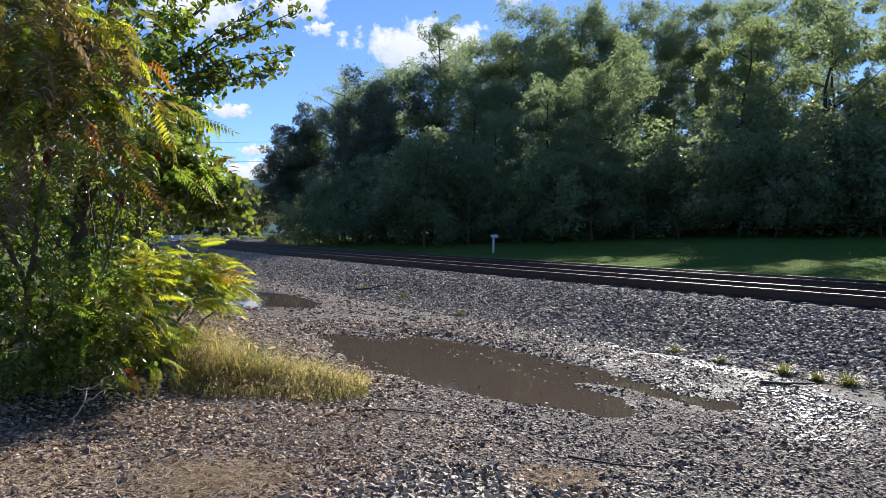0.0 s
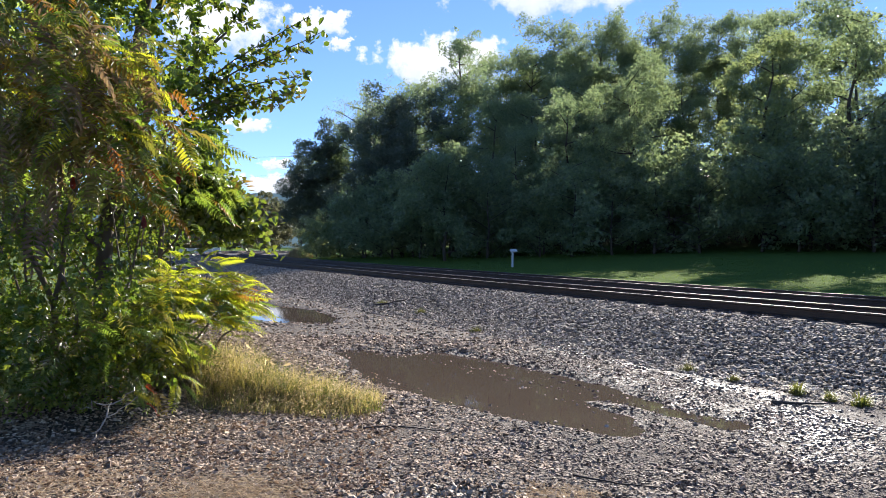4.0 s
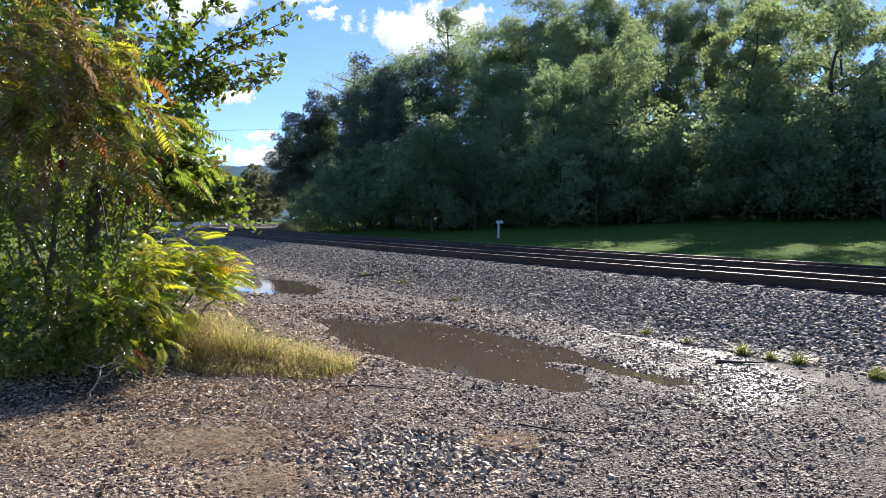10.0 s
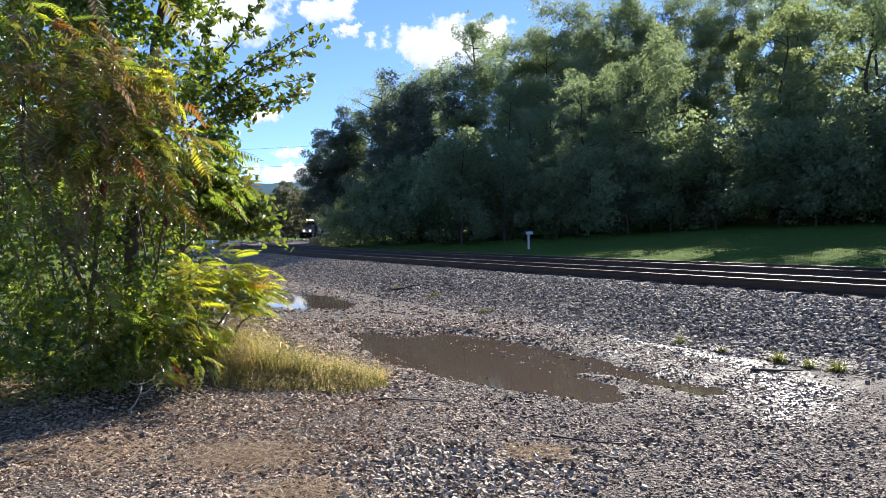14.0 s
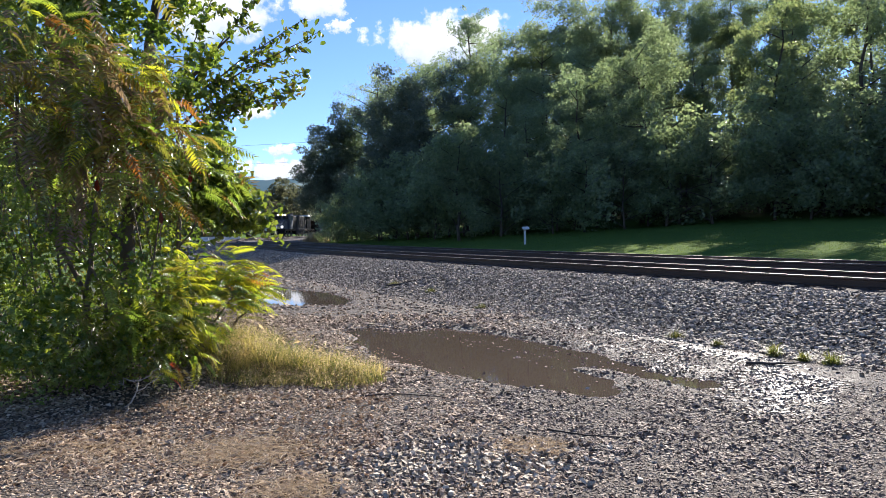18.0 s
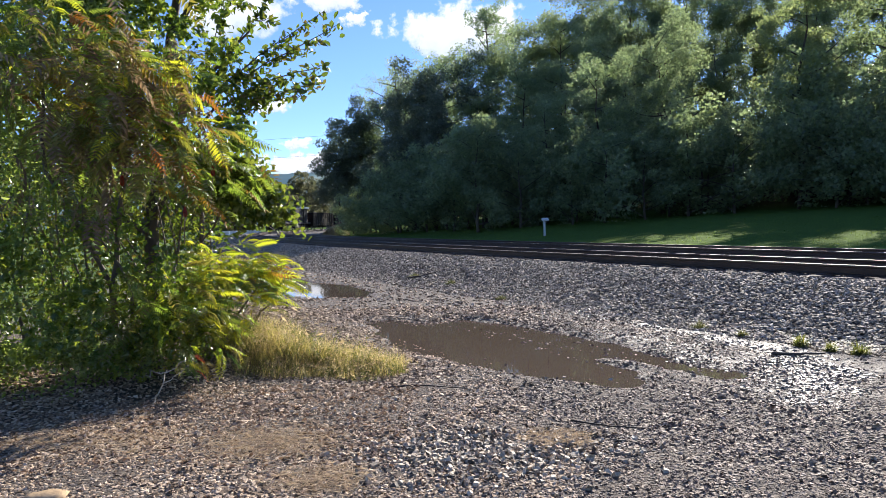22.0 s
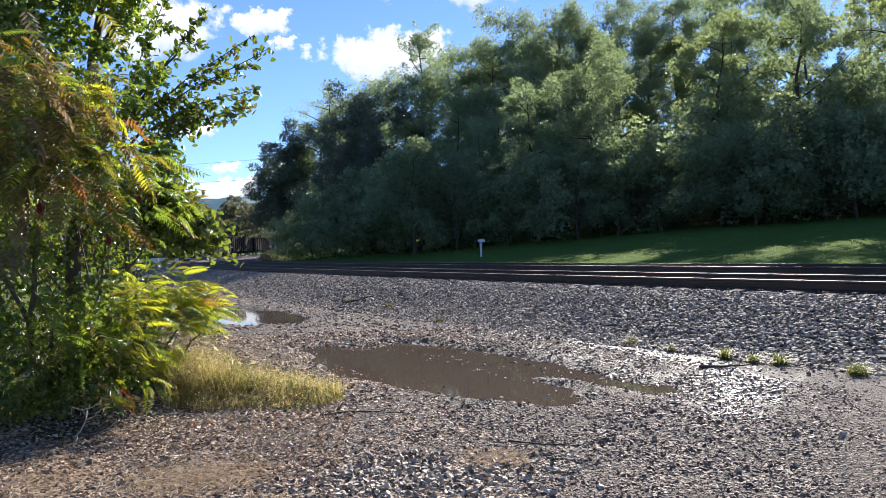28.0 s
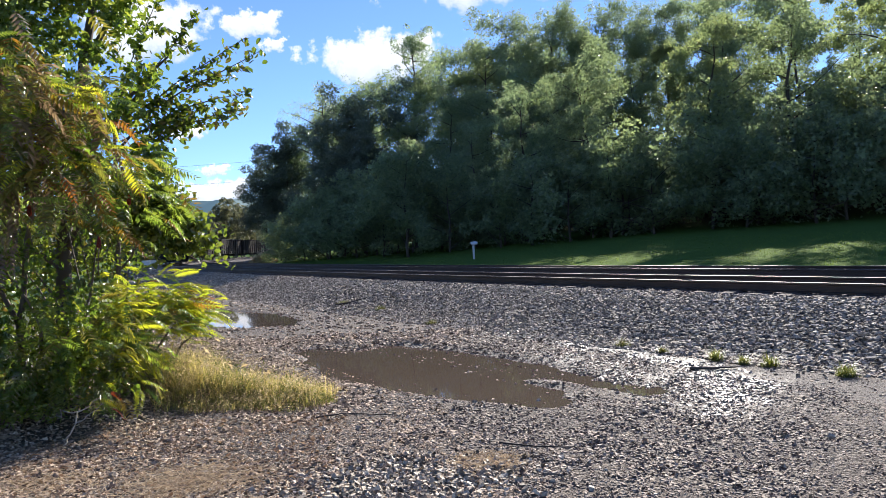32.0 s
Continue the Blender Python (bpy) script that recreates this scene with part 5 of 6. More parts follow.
def build_grass():
    # wedge of tall dry grass at the foot of the shrubs: uneven tufts that thin out towards the gravel
    n, tufts = 26000, 420
    f = rng.random(tufts) ** 0.8
    cx, cy = -2.75 + 1.9 * f, 8.0 - 0.62 * f
    wide = 0.62 - 0.32 * f
    off = np.clip(rng.normal(size=tufts), -1.7, 1.9)
    tx, ty = cx + rng.normal(size=tufts) * 0.17, cy + off * wide * 0.8
    th = (0.56 - 0.36 * f) * rng.uniform(0.4, 1.35, tufts) * np.clip(1.15 - 0.5 * np.abs(off), 0.25, 1.0)
    i = np.minimum((rng.random(n) * tufts).astype(int), tufts - 1)
    x, y, ht = tx[i] + rng.normal(size=n) * 0.055, ty[i] + rng.normal(size=n) * 0.055, th[i] * rng.uniform(0.5, 1.15, n)
    hue = rng.random(tufts)[i] + 0.25 * (f[i] - 0.5)
    g = thing("tall_grass", "dry yellow and green tall grass at the foot of the shrubs", "grass", kind="stuff")
    for name, ok, mat, tall, lean, width in (("dry_blades", hue < 0.6, M_GRASS_Y, 1.0, 0.9, 0.0026), ("green_blades", hue >= 0.6, M_GRASS_G, 0.85, 0.85, 0.003), ("dead_blades", rng.random(n) < 0.4, M_LITTER, 0.5, 1.4, 0.003)):
        part(name, blades(int(ok.sum()), x[ok] + rng.normal(size=ok.sum()) * 0.02, y[ok] - (0.15 if name == "dead_blades" else 0), ht[ok] * tall, mat, name, "", lean, width), g)
    m = 9000
    i = rng.choice(np.nonzero(hue < 0.62)[0], m)
    z = ground_height(x[i], y[i]) + ht[i] * rng.uniform(0.55, 1.1, m)
    k = rng.integers(0, n, 5200)
    part("weeds", mesh_of("weeds", *leaves("oval", np.stack([x[k] + rng.normal(size=5200) * 0.04, y[k], ground_height(x[k], y[k]) + ht[k] * rng.uniform(0.15, 0.9, 5200)], -1), 0.026, 0.6), M_GRASS_G), g)
    part("seed_heads", mesh_of("seed_heads", *leaves("lance", np.stack([x[i] + rng.normal(size=m) * 0.06, y[i] + rng.normal(size=m) * 0.06, z], -1), 0.028, 0.2, None, -0.5), M_SEED), g)
    k = rng.choice(np.nonzero(ht > 0.25)[0], 60)
    part("plumes", mesh_of("plumes", *leaves("lance", np.stack([x[k], y[k], ground_height(x[k], y[k]) + ht[k] * 1.15], -1), 0.085, 0.2, None, -0.8), M_SEED), g)
    # dead straw lying on the trodden ground
    sx, sy = [], []
    for cx, cy, r in STRAW[:5]:
        m = int(5200 * r * r) if cx > -2 else 700
        sx.append(cx + rng.normal(size=m) * r * 0.42), sy.append(cy + rng.normal(size=m) * r * 0.32)
    sx, sy = np.concatenate(sx), np.concatenate(sy)
    straw = new("straw_litter", mesh_of("straw_litter", *leaves("straw", np.stack([sx, sy, ground_height(sx, sy) + 0.014], -1), 0.085 * np.ones(len(sx)), 3.2, None, 0.0), M_STRAW))
    tagged(straw, "dead pale straw strewn over the gravel", "straw", kind="stuff")
    for tx, ty, r, hgt, mat in ((3.42, 9.75, 0.2, 0.16, M_GRASS_Y), (3.75, 9.05, 0.13, 0.13, M_GRASS_Y), (4.15, 8.3, 0.13, 0.2, M_GRASS_G), (4.35, 8.0, 0.11, 0.16, M_GRASS_G), (4.55, 7.75, 0.16, 0.19, M_GRASS_G), (4.95, 6.95, 0.17, 0.2, M_GRASS_G),
                                (0.8, 13.7, 0.22, 0.14, M_GRASS_Y), (-0.31, 16.8, 0.25, 0.15, M_GRASS_Y), (-1.4, 18.9, 0.4, 0.14, M_GRASS_Y)):
        m = 330
        a = np.clip(rng.normal(size=(m, 2)), -1.7, 1.7) * r * 0.28
        ob = new("grass_tuft", blades(m, tx + a[:, 0], ty + a[:, 1], hgt * 1.3 * np.exp(-2.2 * (a**2).sum(1) / r**2) * rng.uniform(0.4, 1.1, m), mat if mat is M_GRASS_G else M_TUFT, "grass_tuft", "", 1.2, 0.0032))
        tagged(ob, "small tuft of grass growing at the toe of the ballast", "grass tuft", "grass tufts along the ballast")
    # withered leaves and chaff under and before the shrubs
    m = 5000
    lx, ly = rng.uniform(-4.6, -0.4, m), 4.3 + 2.4 * rng.random(m) ** 0.8
    lit = leaves("oval", np.stack([lx, ly, ground_height(lx, ly) + 0.012], -1), 0.032 * rng.uniform(0.5, 1.6, m), 2.2, None, 0.0)
    tagged(new("leaf_litter", mesh_of("leaf_litter", *lit, M_LITTER)), "withered brown leaves and chaff on the gravel", "leaf litter", kind="stuff")
    # mown blades of the lawn beside the track
    m = 42000
    gx, gy = scatter_track(m, -8, 60, 7.3, 19.0)
    tagged(new("lawn_grass", blades(m, gx, gy, 0.075, M_LAWN, "lawn_grass", "", 0.8, 0.009)), "short mown green lawn grass beyond the tracks", "grass", kind="stuff")
    # tall dry clump and bushes by the bend
    m = 5000
    a = np.clip(rng.normal(size=(m, 2)), -1.8, 1.8) * (0.62, 0.5)
    ob = new("dry_grass_clump", blades(m, -12.1 + a[:, 0], 63.5 + a[:, 1], 1.3 * np.exp(-0.9 * (a**2).sum(1)), M_SUNLIT_STRAW, "dry_grass_clump", "", 1.2, 0.012))
    tagged(ob, "tall clump of pale dry grass beside the bend, lightened as if sunlit", "grass")


build_maple()
build_elm()
build_sumacs()
build_thicket()
build_grass()
build_sticks()


# ---- things by the track and beyond ----
M_WHITE = solid("white_paint", (0.55, 0.55, 0.54), 0.5, 0, 0.2, 12)
M_CONCRETE = solid("pale_concrete", (0.8, 0.79, 0.76), 0.8, 0, 0.25, 6, 0.01)


def build_post():
    x, y = 4.35, 36.6
    z = float(ground_height(np.array([x]), np.array([y]))[0])
    p = thing("marker_post", "white post with a tilted white plate on the lawn", "post", (x, y, z), 10)
    part("post", mesh_of("post", *box(0, 0, 0.38, 0.1, 0.1, 0.96, 0.012), M_WHITE), p)
    part("plate", mesh_of("plate", *box(0, 0, 0, 0.36, 0.3, 0.07, 0.02), M_WHITE), p, "tilted white plate", pose(0.04, -0.02, 0.88, 22, -6, 0))


def build_barriers():
    prof = [(-0.3, 0), (-0.3, 0.1), (-0.13, 0.35), (-0.08, 0.82), (0.08, 0.82), (0.13, 0.35), (0.3, 0.1), (0.3, 0)]
    for i in range(5):
        v = [(x, a, b) for x in (-0.62, 0.62) for a, b in prof]
        l, s = list(range(7, -1, -1)) + list(range(8, 16)), [8, 8]
        for j in range(8):
            k = (j + 1) % 8
            l += [j, k, 8 + k, 8 + j]
            s.append(4)
        x, y = -40.3 + 1.3 * i, 113 + 0.1 * i
        ob = new("concrete_barrier", mesh_of("concrete_barrier", v, l, s, M_CONCRETE))
        ob.matrix_basis = pose(x, y, float(ground_height(np.array([x]), np.array([y]))[0]) + 0.15, 0, 0, 3)
        tagged(ob, "pale concrete road barrier beyond the bend", "barrier", "road barriers")


def build_distance():
    # trees beyond the bend and behind the shrubs
    t = make_tree("far_tree", 9, 4.0, 0.12, 4500, 0.5, M_OLIVE, "olive green tree beyond the bend", group="trees beyond the bend", limbs=14)
    spots = [(-41, 134, 1.1), (-37, 150, 1.15), (-44, 120, 1.1), (-50, 115, 1.2), (-56, 105, 1.1), (-60, 90, 1.2), (-40, 176, 1.3), (-33, 186, 0.8), (-52, 140, 1.3), (-65, 75, 1.3), (-64, 58, 1.2), (-60, 42, 1.3), (-52, 30, 1.2), (-48, 18, 1.3), (-30, 205, 0.9), (-24, 215, 0.7), (-40.5, 150, 0.6), (-39, 163, 0.8), (-42, 142, 0.55), (-37.5, 172, 0.9), (-46, 138, 0.6), (-44.5, 128, 0.5), (-48, 126, 0.6), (-43.5, 135, 0.5), (-47, 131, 0.5), (-51, 128, 0.6)]
    for i, (x, y, sc) in enumerate(spots):
        (set_tree if i == 0 else put_copy)(t, x, y, rng.uniform(0, 360), sc)
    for i in range(12):
        x, y = -36 - 3.4 * i + rng.normal() * 0.8, 131 - 1.5 * i + rng.normal() * 2.5
        if float(to_track([x], [y])[1][0]) < -8:
            put_copy(t, x, y, rng.uniform(0, 360), rng.uniform(0.42, 0.65))
    # wooded ridge
    x = np.linspace(-1500, 900, 160)
    ridge = 118 + 4 * np.sin(x * 0.003 + 1) + 1.5 * np.sin(x * 0.011) + 0.6 * rng.normal(size=160)
    rows = []
    for d, f in ((1250, -0.05), (1330, 0.3), (1420, 0.7), (1500, 1.0), (1700, 0.6)):
        rows.append(np.stack([x, np.full(160, d) + 20 * np.sin(x * 0.01), ridge * f + (0.8 * rng.normal(size=160) if f > 0.3 else 0)], -1))
    v = np.concatenate(rows)
    i, j = np.meshgrid(np.arange(4), np.arange(159), indexing="ij")
    q = np.stack([i * 160 + j, i * 160 + j + 1, (i + 1) * 160 + j + 1, (i + 1) * 160 + j], -1).reshape(-1, 4)

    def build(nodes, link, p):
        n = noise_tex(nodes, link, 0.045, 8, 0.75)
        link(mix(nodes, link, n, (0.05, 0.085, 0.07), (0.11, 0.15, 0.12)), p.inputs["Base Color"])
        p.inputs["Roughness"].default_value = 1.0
        # Faint blue glow paints distance haze over the ridge.
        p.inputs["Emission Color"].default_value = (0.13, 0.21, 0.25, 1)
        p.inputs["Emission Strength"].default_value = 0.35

    me = mesh_of("backdrop_ridge", v, q, np.full(len(q), 4), material("hazed_woods", build), smooth=True)
    tagged(new("backdrop_ridge", me), "long wooded ridge on the horizon, with blue haze put in as a glow", "hill", kind="structure")
    # overhead wires between two poles
    wood = solid("pole_wood", (0.16, 0.13, 0.1), 0.85, 0, 0.4, 6)
    dark = solid("cable", (0.03, 0.03, 0.032), 0.6, 0, 0.2, 5)
    for k, (x, y) in enumerate(((-62, 88), (14, 96))):
        z = float(ground_height(np.array([x]), np.array([y]))[0])
        p = thing("utility_pole", "wooden utility pole carrying overhead wires", "utility pole", (x, y, z), group="utility poles")
        part("pole", mesh_of("pole", *tube([(0, 0, -0.5), (0, 0, 7), (0, 0, (13.6 if k == 0 else 16.6) - z)], [0.17, 0.15, 0.12], 10), wood), p)
        part("crossarm", mesh_of("crossarm", *box(0, 0, (12.1 if k == 0 else 16.0) - z, 2.2, 0.1, 0.12, 0.01), wood), p)
    for dy, z0, z1 in ((-0.9, 12.0, 16.2), (0.9, 10.2, 13.4)):
        t = np.linspace(0, 1, 24)
        pts = np.stack([-62 + 76 * t, 88 + 8 * t + dy, z0 + (z1 - z0) * t - 3.0 * t * (1 - t)], -1)
        tagged(new("overhead_wire", mesh_of("overhead_wire", *tube(pts, 0.014, 4), dark)), "thin black overhead wire crossing the sky", "cable", "overhead wires")


def cloud_mat(seed, scale):
    def build(nodes, link, p):
        co = nodes.new("ShaderNodeTexCoord").outputs["Generated"]
        mp = nodes.new("ShaderNodeMapping")
        mp.inputs["Location"].default_value = (seed * 3.1, seed * 1.7, seed)
        link(nodes.new("ShaderNodeTexCoord").outputs["Object"], mp.inputs["Vector"])
        n = noise_tex(nodes, link, scale, 9, 0.62, vector=mp.outputs[0])
        sub = nodes.new("ShaderNodeVectorMath")
        sub.operation = "SUBTRACT"
        link(co, sub.inputs[0])
        sub.inputs[1].default_value = (0.5, 0.5, 0.42)
        sc = nodes.new("ShaderNodeVectorMath")
        sc.operation = "MULTIPLY"
        link(sub.outputs[0], sc.inputs[0])
        sc.inputs[1].default_value = (2.0, 0.0, 2.0)
        ln = nodes.new("ShaderNodeVectorMath")
        ln.operation = "LENGTH"
        link(sc.outputs[0], ln.inputs[0])
        d = calc(nodes, link, "SUBTRACT", calc(nodes, link, "ADD", calc(nodes, link, "MULTIPLY", n, 1.9), -0.3), ln.outputs["Value"])
        a = ramp(nodes, link, d, [(0.0, (0, 0, 0)), (0.16, (0.75, 0.75, 0.75)), (0.34, (1, 1, 1))])
        sep = nodes.new("ShaderNodeSeparateXYZ")
        link(co, sep.inputs[0])
        sh = calc(nodes, link, "ADD", calc(nodes, link, "MULTIPLY", sep.outputs[2], 0.8), calc(nodes, link, "MULTIPLY", n, 0.5))
        # Bluish base and white top paint shade and sunlight onto the flat cloud.
        col = ramp(nodes, link, sh, [(0.35, (0.62, 0.7, 0.82)), (0.7, (1.0, 1.0, 1.0))])
        e = nodes.new("ShaderNodeEmission")
        link(col, e.inputs[0])
        e.inputs[1].default_value = 0.55
        tr = nodes.new("ShaderNodeBsdfTransparent")
        m = nodes.new("ShaderNodeMixShader")
        link(a, m.inputs[0])
        link(tr.outputs[0], m.inputs[1])
        link(e.outputs[0], m.inputs[2])
        link(m.outputs[0], nodes["Material Output"].inputs[0])

    return material("cloud_%d" % seed, build)


# azimuth and height in degrees, width and height in metres at 2,600 m
CLOUDS = []
for i, (az, el, w, h) in enumerate(((0.0, 16.2, 560, 235), (-18.0, 18.2, 420, 300), (-15.3, 9.9, 190, 60), (-13.2, 5.3, 330, 110), (-13.2, 6.9, 130, 50), (-10.0, 18.4, 260, 110), (9.5, 22.2, 900, 260), (-8.3, 16.7, 110, 60), (22.0, 24.0, 620, 240))):
    az, el, dist = radians(az), radians(el), 2600
    hw, hh = w / 2 * 1.35, h / 2 * 1.35
    ob = new("cloud", mesh_of("cloud", [(-hw, 0, -hh), (hw, 0, -hh), (hw, 0, hh), (-hw, 0, hh)], [0, 1, 2, 3], [4], cloud_mat(i + 1, 2.0 / h)))
    ob.matrix_basis = pose(dist * math.sin(az) * math.cos(el), dist * math.cos(az) * math.cos(el), dist * math.sin(el), 0, 0, -math.degrees(az))
    tagged(ob, "white fair-weather cumulus cloud", "cloud", "clouds in the sky", "structure")
    CLOUDS.append(ob)

build_post()
build_barriers()
build_distance()

# ---- train ----
M_LOCO = solid("locomotive_black", (0.014, 0.015, 0.018), 0.75, 0, 0.4, 3, dirt=(0.022, 0.019, 0.017), shine=0.15)
M_CABPAINT = solid("cab_grey", (0.05, 0.06, 0.085), 0.6, 0, 0.3, 4)
M_CAR = solid("gondola_black", (0.014, 0.013, 0.014), 0.8, 0, 0.4, 4, dirt=(0.024, 0.019, 0.016), shine=0.15)
M_STEEL = solid("wheel_steel", (0.16, 0.13, 0.11), 0.5, 0.8, 0.4, 10)
M_UNDERFRAME = solid("underframe", (0.018, 0.017, 0.017), 0.8, 0, 0.4, 6, shine=0.15)
M_ORANGE = solid("rear_orange", (0.5, 0.2, 0.06), 0.55, 0, 0.3, 5)
M_GLASS = solid("cab_glass", (0.02, 0.025, 0.03), 0.08, 0, 0.1, 5)
# Pale cover colour stands in for sky light caught on the roof.
M_SKYLIT = solid("roof_skylit", (0.7, 0.72, 0.74), 0.45, 0.0, 0.15, 4)
M_LAMP = glow("headlight", (1.0, 0.95, 0.85), 12.0)
M_AMBER = glow("amber_light", (1.0, 0.62, 0.2), 9.0)
M_COAL = solid("coal", (0.025, 0.025, 0.026), 0.7, 0, 0.6, 9, 0.05)
TRACK_U = GAUGE / 2
WHEELS = []


def bogie(parent, x, axles, gap, z=0.5):
    b = part("bogie", mesh_of("bogie", *join([box(0, s * 1.0, z + 0.08, gap * (axles - 1) + 1.1, 0.14, 0.3, 0.04) for s in (-1, 1)] + [box(0, 0, z + 0.15, 0.5, 2.0, 0.25, 0.03)]), M_UNDERFRAME), parent, "", pose(x, 0, 0))
    for i in range(axles):
        w = part("wheelset", mesh_of("wheelset", *join([tube([(0, -0.8, 0), (0, 0.8, 0)], 0.08, 8)] + [tube([(0, s * 0.68, 0), (0, s * 0.82, 0)], [z, z * 0.98], 20) for s in (-1, 1)]), M_STEEL), b, "", pose((i - (axles - 1) / 2) * gap, 0, z))
        WHEELS.append((w, (i - (axles - 1) / 2) * gap, z))
    return b


def rail_bar(parent, pts, r=0.025, name="handrail"):
    return part(name, mesh_of(name, *tube(pts, r, 6), M_UNDERFRAME), parent)


def build_locomotive():
    """Front at +x; the middle of the frame lies over the origin at rail height."""
    t = thing("locomotive", "dark diesel locomotive with lit headlights pulling a train round the bend", "locomotive")
    part("frame", mesh_of("frame", *box(0, 0, 1.32, 21.4, 3.0, 0.36, 0.05), M_UNDERFRAME), t)
    part("fuel_tank", mesh_of("fuel_tank", *box(0, 0, 0.78, 5.6, 2.7, 0.72, 0.15), M_UNDERFRAME), t)
    part("nose", mesh_of("nose", *box(8.65, 0, 2.35, 2.1, 2.3, 1.75, 0.25), M_CABPAINT), t, "rounded grey low nose")
    cab = part("cab", mesh_of("cab", *box(6.5, 0, 3.0, 2.5, 3.1, 3.05, 0.18), M_CABPAINT), t, "grey driver's cab")
    part("cab_roof", mesh_of("cab_roof", *box(6.4, 0, 4.58, 2.9, 3.0, 0.14, 0.05), M_LOCO), cab)
    for y in (-0.78, 0.78):
        part("windscreen", mesh_of("windscreen", *box(7.77, y, 3.75, 0.03, 1.05, 0.72, 0.01), M_GLASS), cab)
    for y in (-1.56, 1.56):
        part("side_window", mesh_of("side_window", *box(6.5, y, 3.7, 1.5, 0.03, 0.75, 0.01), M_GLASS), cab)
    part("hood", mesh_of("hood", *box(-0.6, 0, 2.85, 11.6, 1.9, 2.7, 0.14), M_LOCO), t)
    rad = part("radiator_section", mesh_of("radiator_section", *box(-8.0, 0, 2.95, 3.6, 2.2, 2.9, 0.12), M_LOCO), t)
    part("radiator_wing", mesh_of("radiator_wing", *box(-7.7, 0, 4.35, 4.2, 3.0, 0.4, 0.06), M_SKYLIT), rad, "flared radiator cover, coloured pale as if catching the sky")
    part("rear_panel", mesh_of("rear_panel", *box(-9.83, 0, 2.7, 0.06, 1.9, 2.2, 0.02), M_ORANGE), rad, "orange painted rear panel")
    for i in range(7):
        part("hood_door", mesh_of("hood_door", *join([box(-5.8 + 1.6 * i, y, 2.6, 1.45, 0.04, 1.5, 0.01) for y in (-0.97, 0.97)]), M_LOCO), t)
    part("exhaust_stack", mesh_of("exhaust_stack", *box(0.8, 0, 4.32, 1.0, 0.5, 0.3, 0.05), M_LOCO), t)
    for x in (-2.6, -4.4):
        part("fan", mesh_of("fan", *tube([(x, 0, 4.18), (x, 0, 4.4)], 0.62, 18), M_LOCO), t)
    for y in (-0.72, 0.72):
        part("ditch_light", mesh_of("ditch_light", *tube([(9.95, y, 1.9), (10.06, y, 1.9)], 0.14, 14), M_LAMP), t, "glowing white ditch light")
        part("number_light", mesh_of("number_light", *box(7.85, y, 4.3, 0.06, 0.34, 0.16, 0.02), M_AMBER), t, "amber lit number board")
    part("headlight", mesh_of("headlight", *join([tube([(7.8, y, 4.32), (7.92, y, 4.32)], 0.1, 12) for y in (-0.13, 0.13)]), M_LAMP), t, "glowing twin headlight")
    part("pilot", mesh_of("pilot", *box(10.55, 0, 0.7, 0.5, 2.8, 0.9, 0.12), M_UNDERFRAME), t)
    part("coupler", mesh_of("coupler", *box(11.0, 0, 0.88, 0.8, 0.3, 0.35, 0.08), M_STEEL), t)
    for y in (-1.45, 1.45):
        rail_bar(t, [(9.9, y, 1.5), (9.9, y, 2.5), (8.0, y, 2.5), (8.0, y, 1.5)])
        rail_bar(t, [(5.1, y, 1.5), (5.1, y, 2.5), (-9.9, y, 2.5), (-9.9, y, 1.5)])
    for y in (-1.0, 1.0):
        part("step", mesh_of("step", *join([box(10.1, y * 1.35, z, 0.5, 0.3, 0.05, 0.01) for z in (0.5, 0.85, 1.2)]), M_UNDERFRAME), t)
    bogie(t, 6.4, 3, 2.0, 0.52)
    bogie(t, -6.4, 3, 2.0, 0.52)
    return t


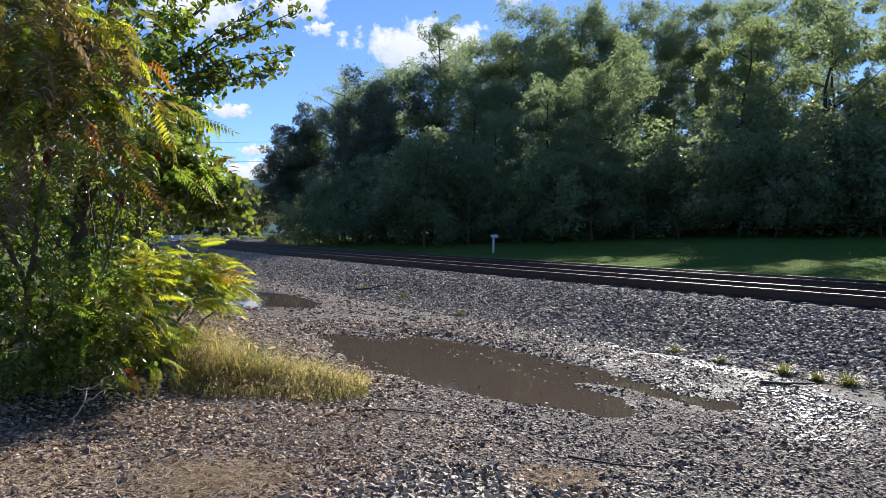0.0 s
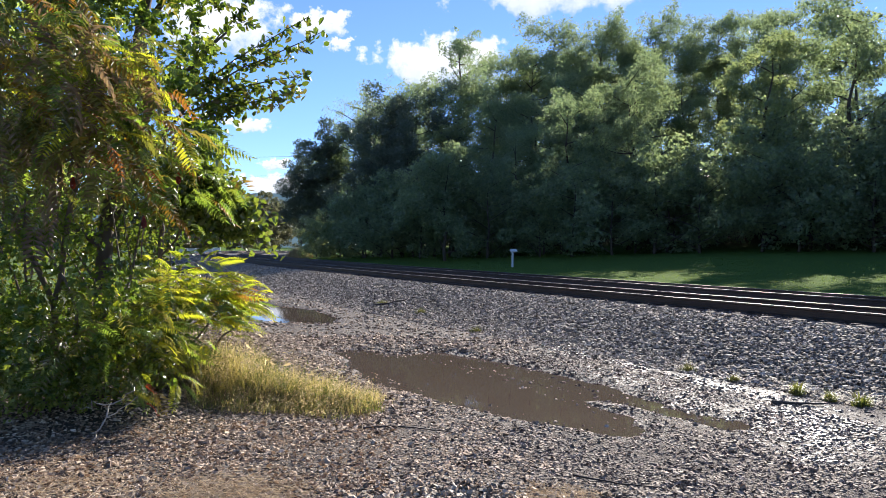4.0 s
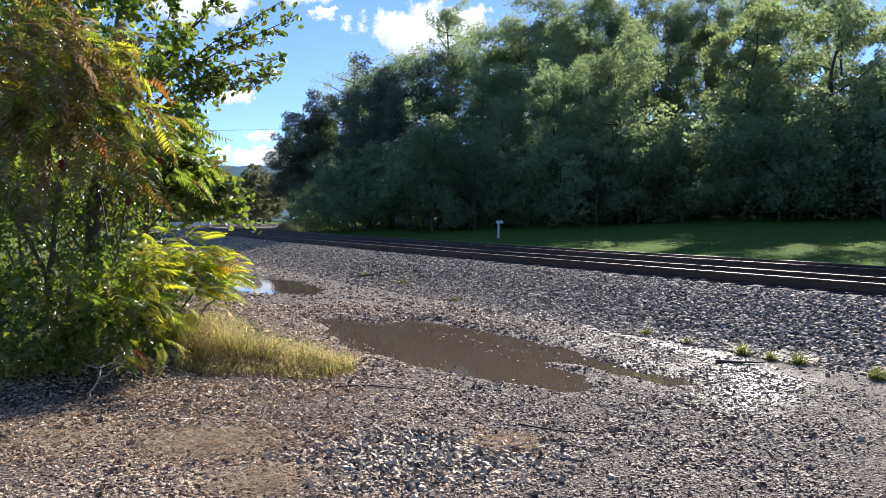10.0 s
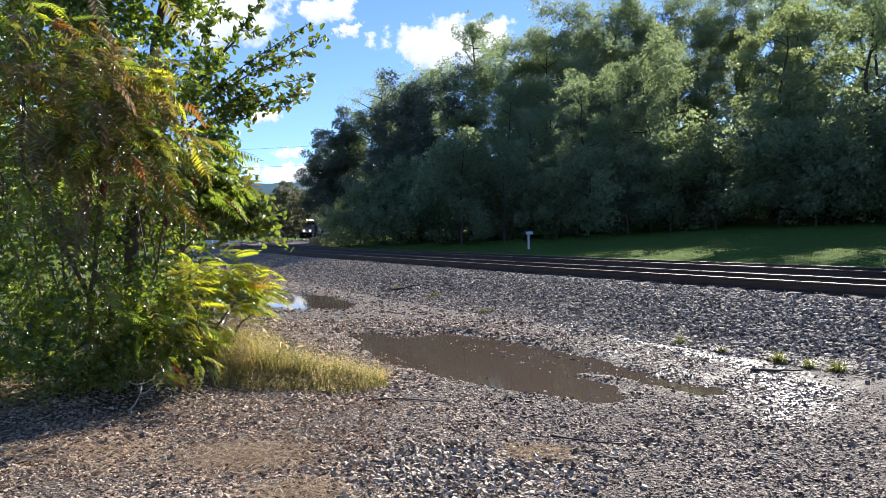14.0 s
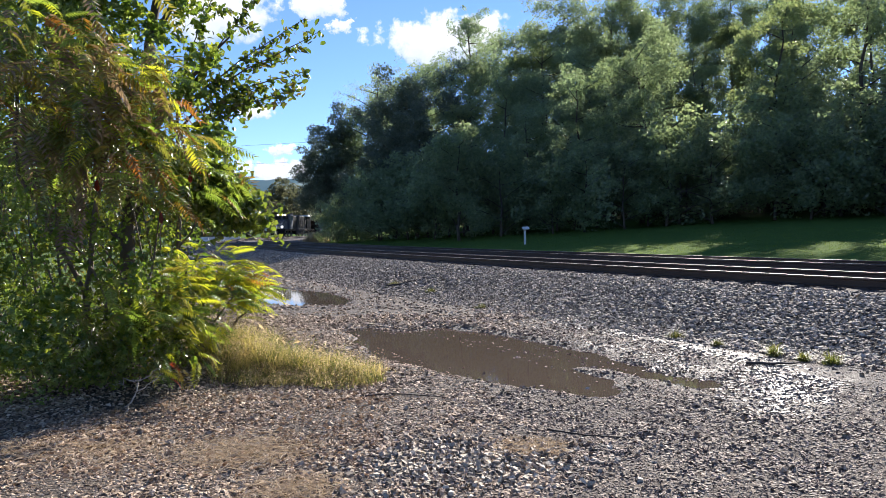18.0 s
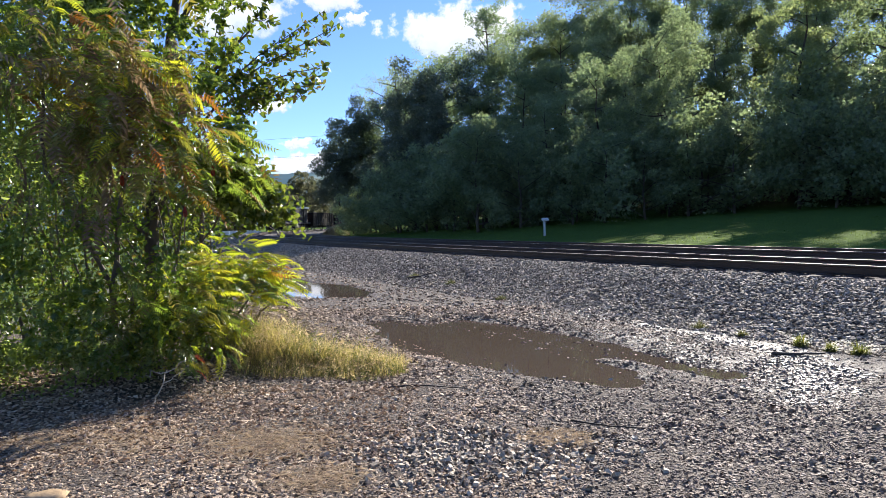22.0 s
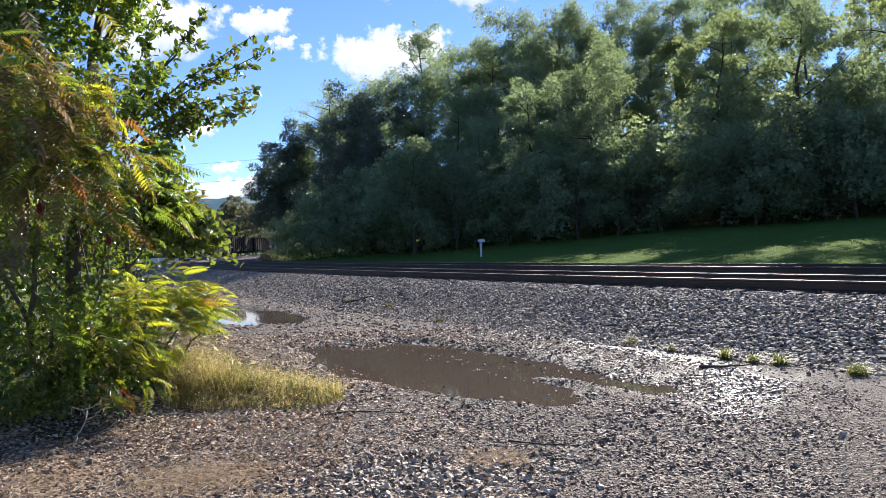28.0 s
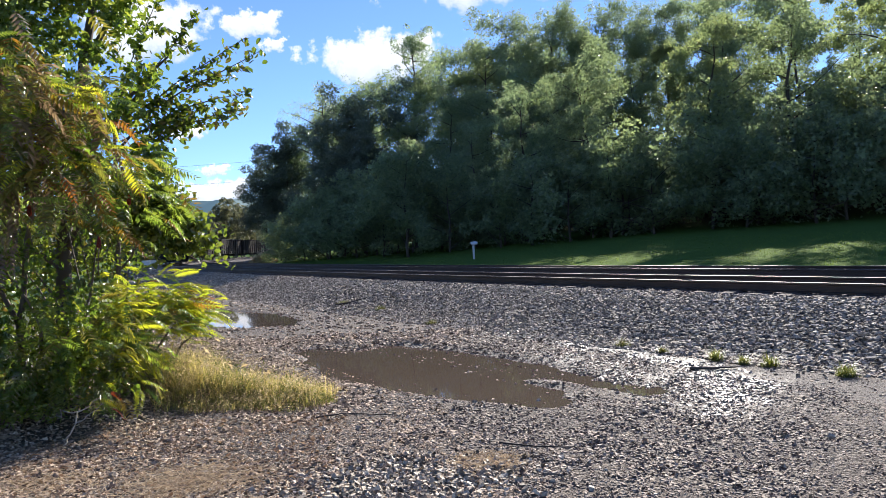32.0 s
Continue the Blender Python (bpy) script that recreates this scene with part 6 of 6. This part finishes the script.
def build_gondola():
    t = thing("gondola_car", "long low black gondola car loaded with coal, coupled in the train", "freight car", group="cars of the train")
    L, W, H = 15.2, 3.0, 2.6
    b = part("body", mesh_of("body", *join([box(0, s * (W / 2 - 0.05), 0.82 + H / 2, L, 0.1, H, 0.02) for s in (-1, 1)] + [box(s * (L / 2 - 0.06), 0, 0.82 + H / 2, 0.12, W - 0.2, H - 0.02, 0.02) for s in (-1, 1)] + [box(0, 0, 0.85, L - 0.1, W - 0.3, 0.16, 0.02)]), M_CAR), t)
    rib = mesh_of("rib", *box(0, 0, 0.82 + H / 2, 0.12, 0.1, H - 0.1, 0.02), M_CAR)
    for i in range(11):
        for s in (-1, 1):
            part("rib", rib, b, "", pose(-L / 2 + 0.5 + i * (L - 1.0) / 10, s * (W / 2 + 0.04), 0))
    part("top_chord", mesh_of("top_chord", *join([box(0, s * (W / 2), 0.82 + H + 0.05, L + 0.05, 0.2, 0.12, 0.02) for s in (-1, 1)]), M_CAR), t)
    part("sill", mesh_of("sill", *box(0, 0, 0.72, L + 1.0, 0.5, 0.3, 0.03), M_UNDERFRAME), t)
    gx, gy = np.meshgrid(np.linspace(-L / 2 + 0.14, L / 2 - 0.14, 30), np.linspace(-W / 2 + 0.12, W / 2 - 0.12, 8))
    z = 0.82 + H - 0.35 + 0.25 * np.cos(gy) + 0.08 * rng.normal(size=gx.shape) + 0.1 * np.sin(gx * 1.3)
    i, j = np.meshgrid(np.arange(7), np.arange(29), indexing="ij")
    q = np.stack([i * 30 + j, i * 30 + j + 1, (i + 1) * 30 + j + 1, (i + 1) * 30 + j], -1).reshape(-1, 4)
    part("coal_load", mesh_of("coal_load", np.stack([gx.ravel(), gy.ravel(), z.ravel()], -1), q, np.full(len(q), 4), M_COAL), t, "heaped black coal")
    bogie(t, 5.4, 2, 1.75, 0.46)
    bogie(t, -5.4, 2, 1.75, 0.46)
    for s in (-1, 1):
        part("ladder", mesh_of("ladder", *join([box(s * 7.2, 1.62 * s, 1.3 + 0.4 * k, 0.4, 0.04, 0.04) for k in range(6)]), M_STEEL), t)
    return t


# the loco's nose passes s metres along the track at these times
NOSE = [(0.0, 217.0), (13.0, 156.5), (17.0, 139.0), (19.0, 130.0), (24.0, 109.5), (32.0, 71.0)]


def nose_s(t):
    return float(np.interp(t, [a for a, _ in NOSE], [b for _, b in NOSE]))


def vehicle_pose(back, t):
    """Pose of a vehicle whose middle is that far behind the nose; its front looks down the track towards smaller s."""
    x, y, h = on_track(nose_s(t) + back, TRACK_U)
    return pose(float(x), float(y), RAIL_Z, 0, 0, math.degrees(-h) - 90)


TRAIN = [(build_locomotive(), 11.0)]
first_car = build_gondola()
TRAIN.append((first_car, 11.0 * 2 + 0.6 + 8.2))
for n in range(1, 8):
    TRAIN.append((copy_thing(first_car, Matrix.Identity(4)), 22.6 + 8.2 + 16.4 * n))


def motions():
    times = [0.0, 2.0, 4.0, 6.0, 8.0, 10.0, 11.0, 12.0, 13.0, 14.0, 15.0, 16.0, 17.0, 18.0, 19.0, 20.0, 21.0, 22.0, 23.0, 24.0, 25.0, 26.0, 27.0, 28.0, 29.0, 30.0, 31.0, 32.0]
    for ob, back in TRAIN:
        walk(ob, [(t, vehicle_pose(back, t)) for t in times])
    # wheels roll with the train while it is in sight
    for ob, x, z in WHEELS:
        rows, t = [], 0.0
        while t < 31.9:
            turn = (nose_s(0.0) - nose_s(t)) / z
            rows.append((t, pose(x, 0, z) @ Matrix.Rotation(turn, 4, "Y")))
            t += 0.16
        rows.append((32.0, pose(x, 0, z) @ Matrix.Rotation((nose_s(0.0) - nose_s(32.0)) / z, 4, "Y")))
        walk(ob, rows)
    for ob in CLOUDS:
        m = ob.matrix_basis.copy()
        walk(ob, [(t, Matrix.Translation((-2.6 * (t - 13), 0, 0)) @ m) for t in (0.0, 16.0, 32.0)])


motions()
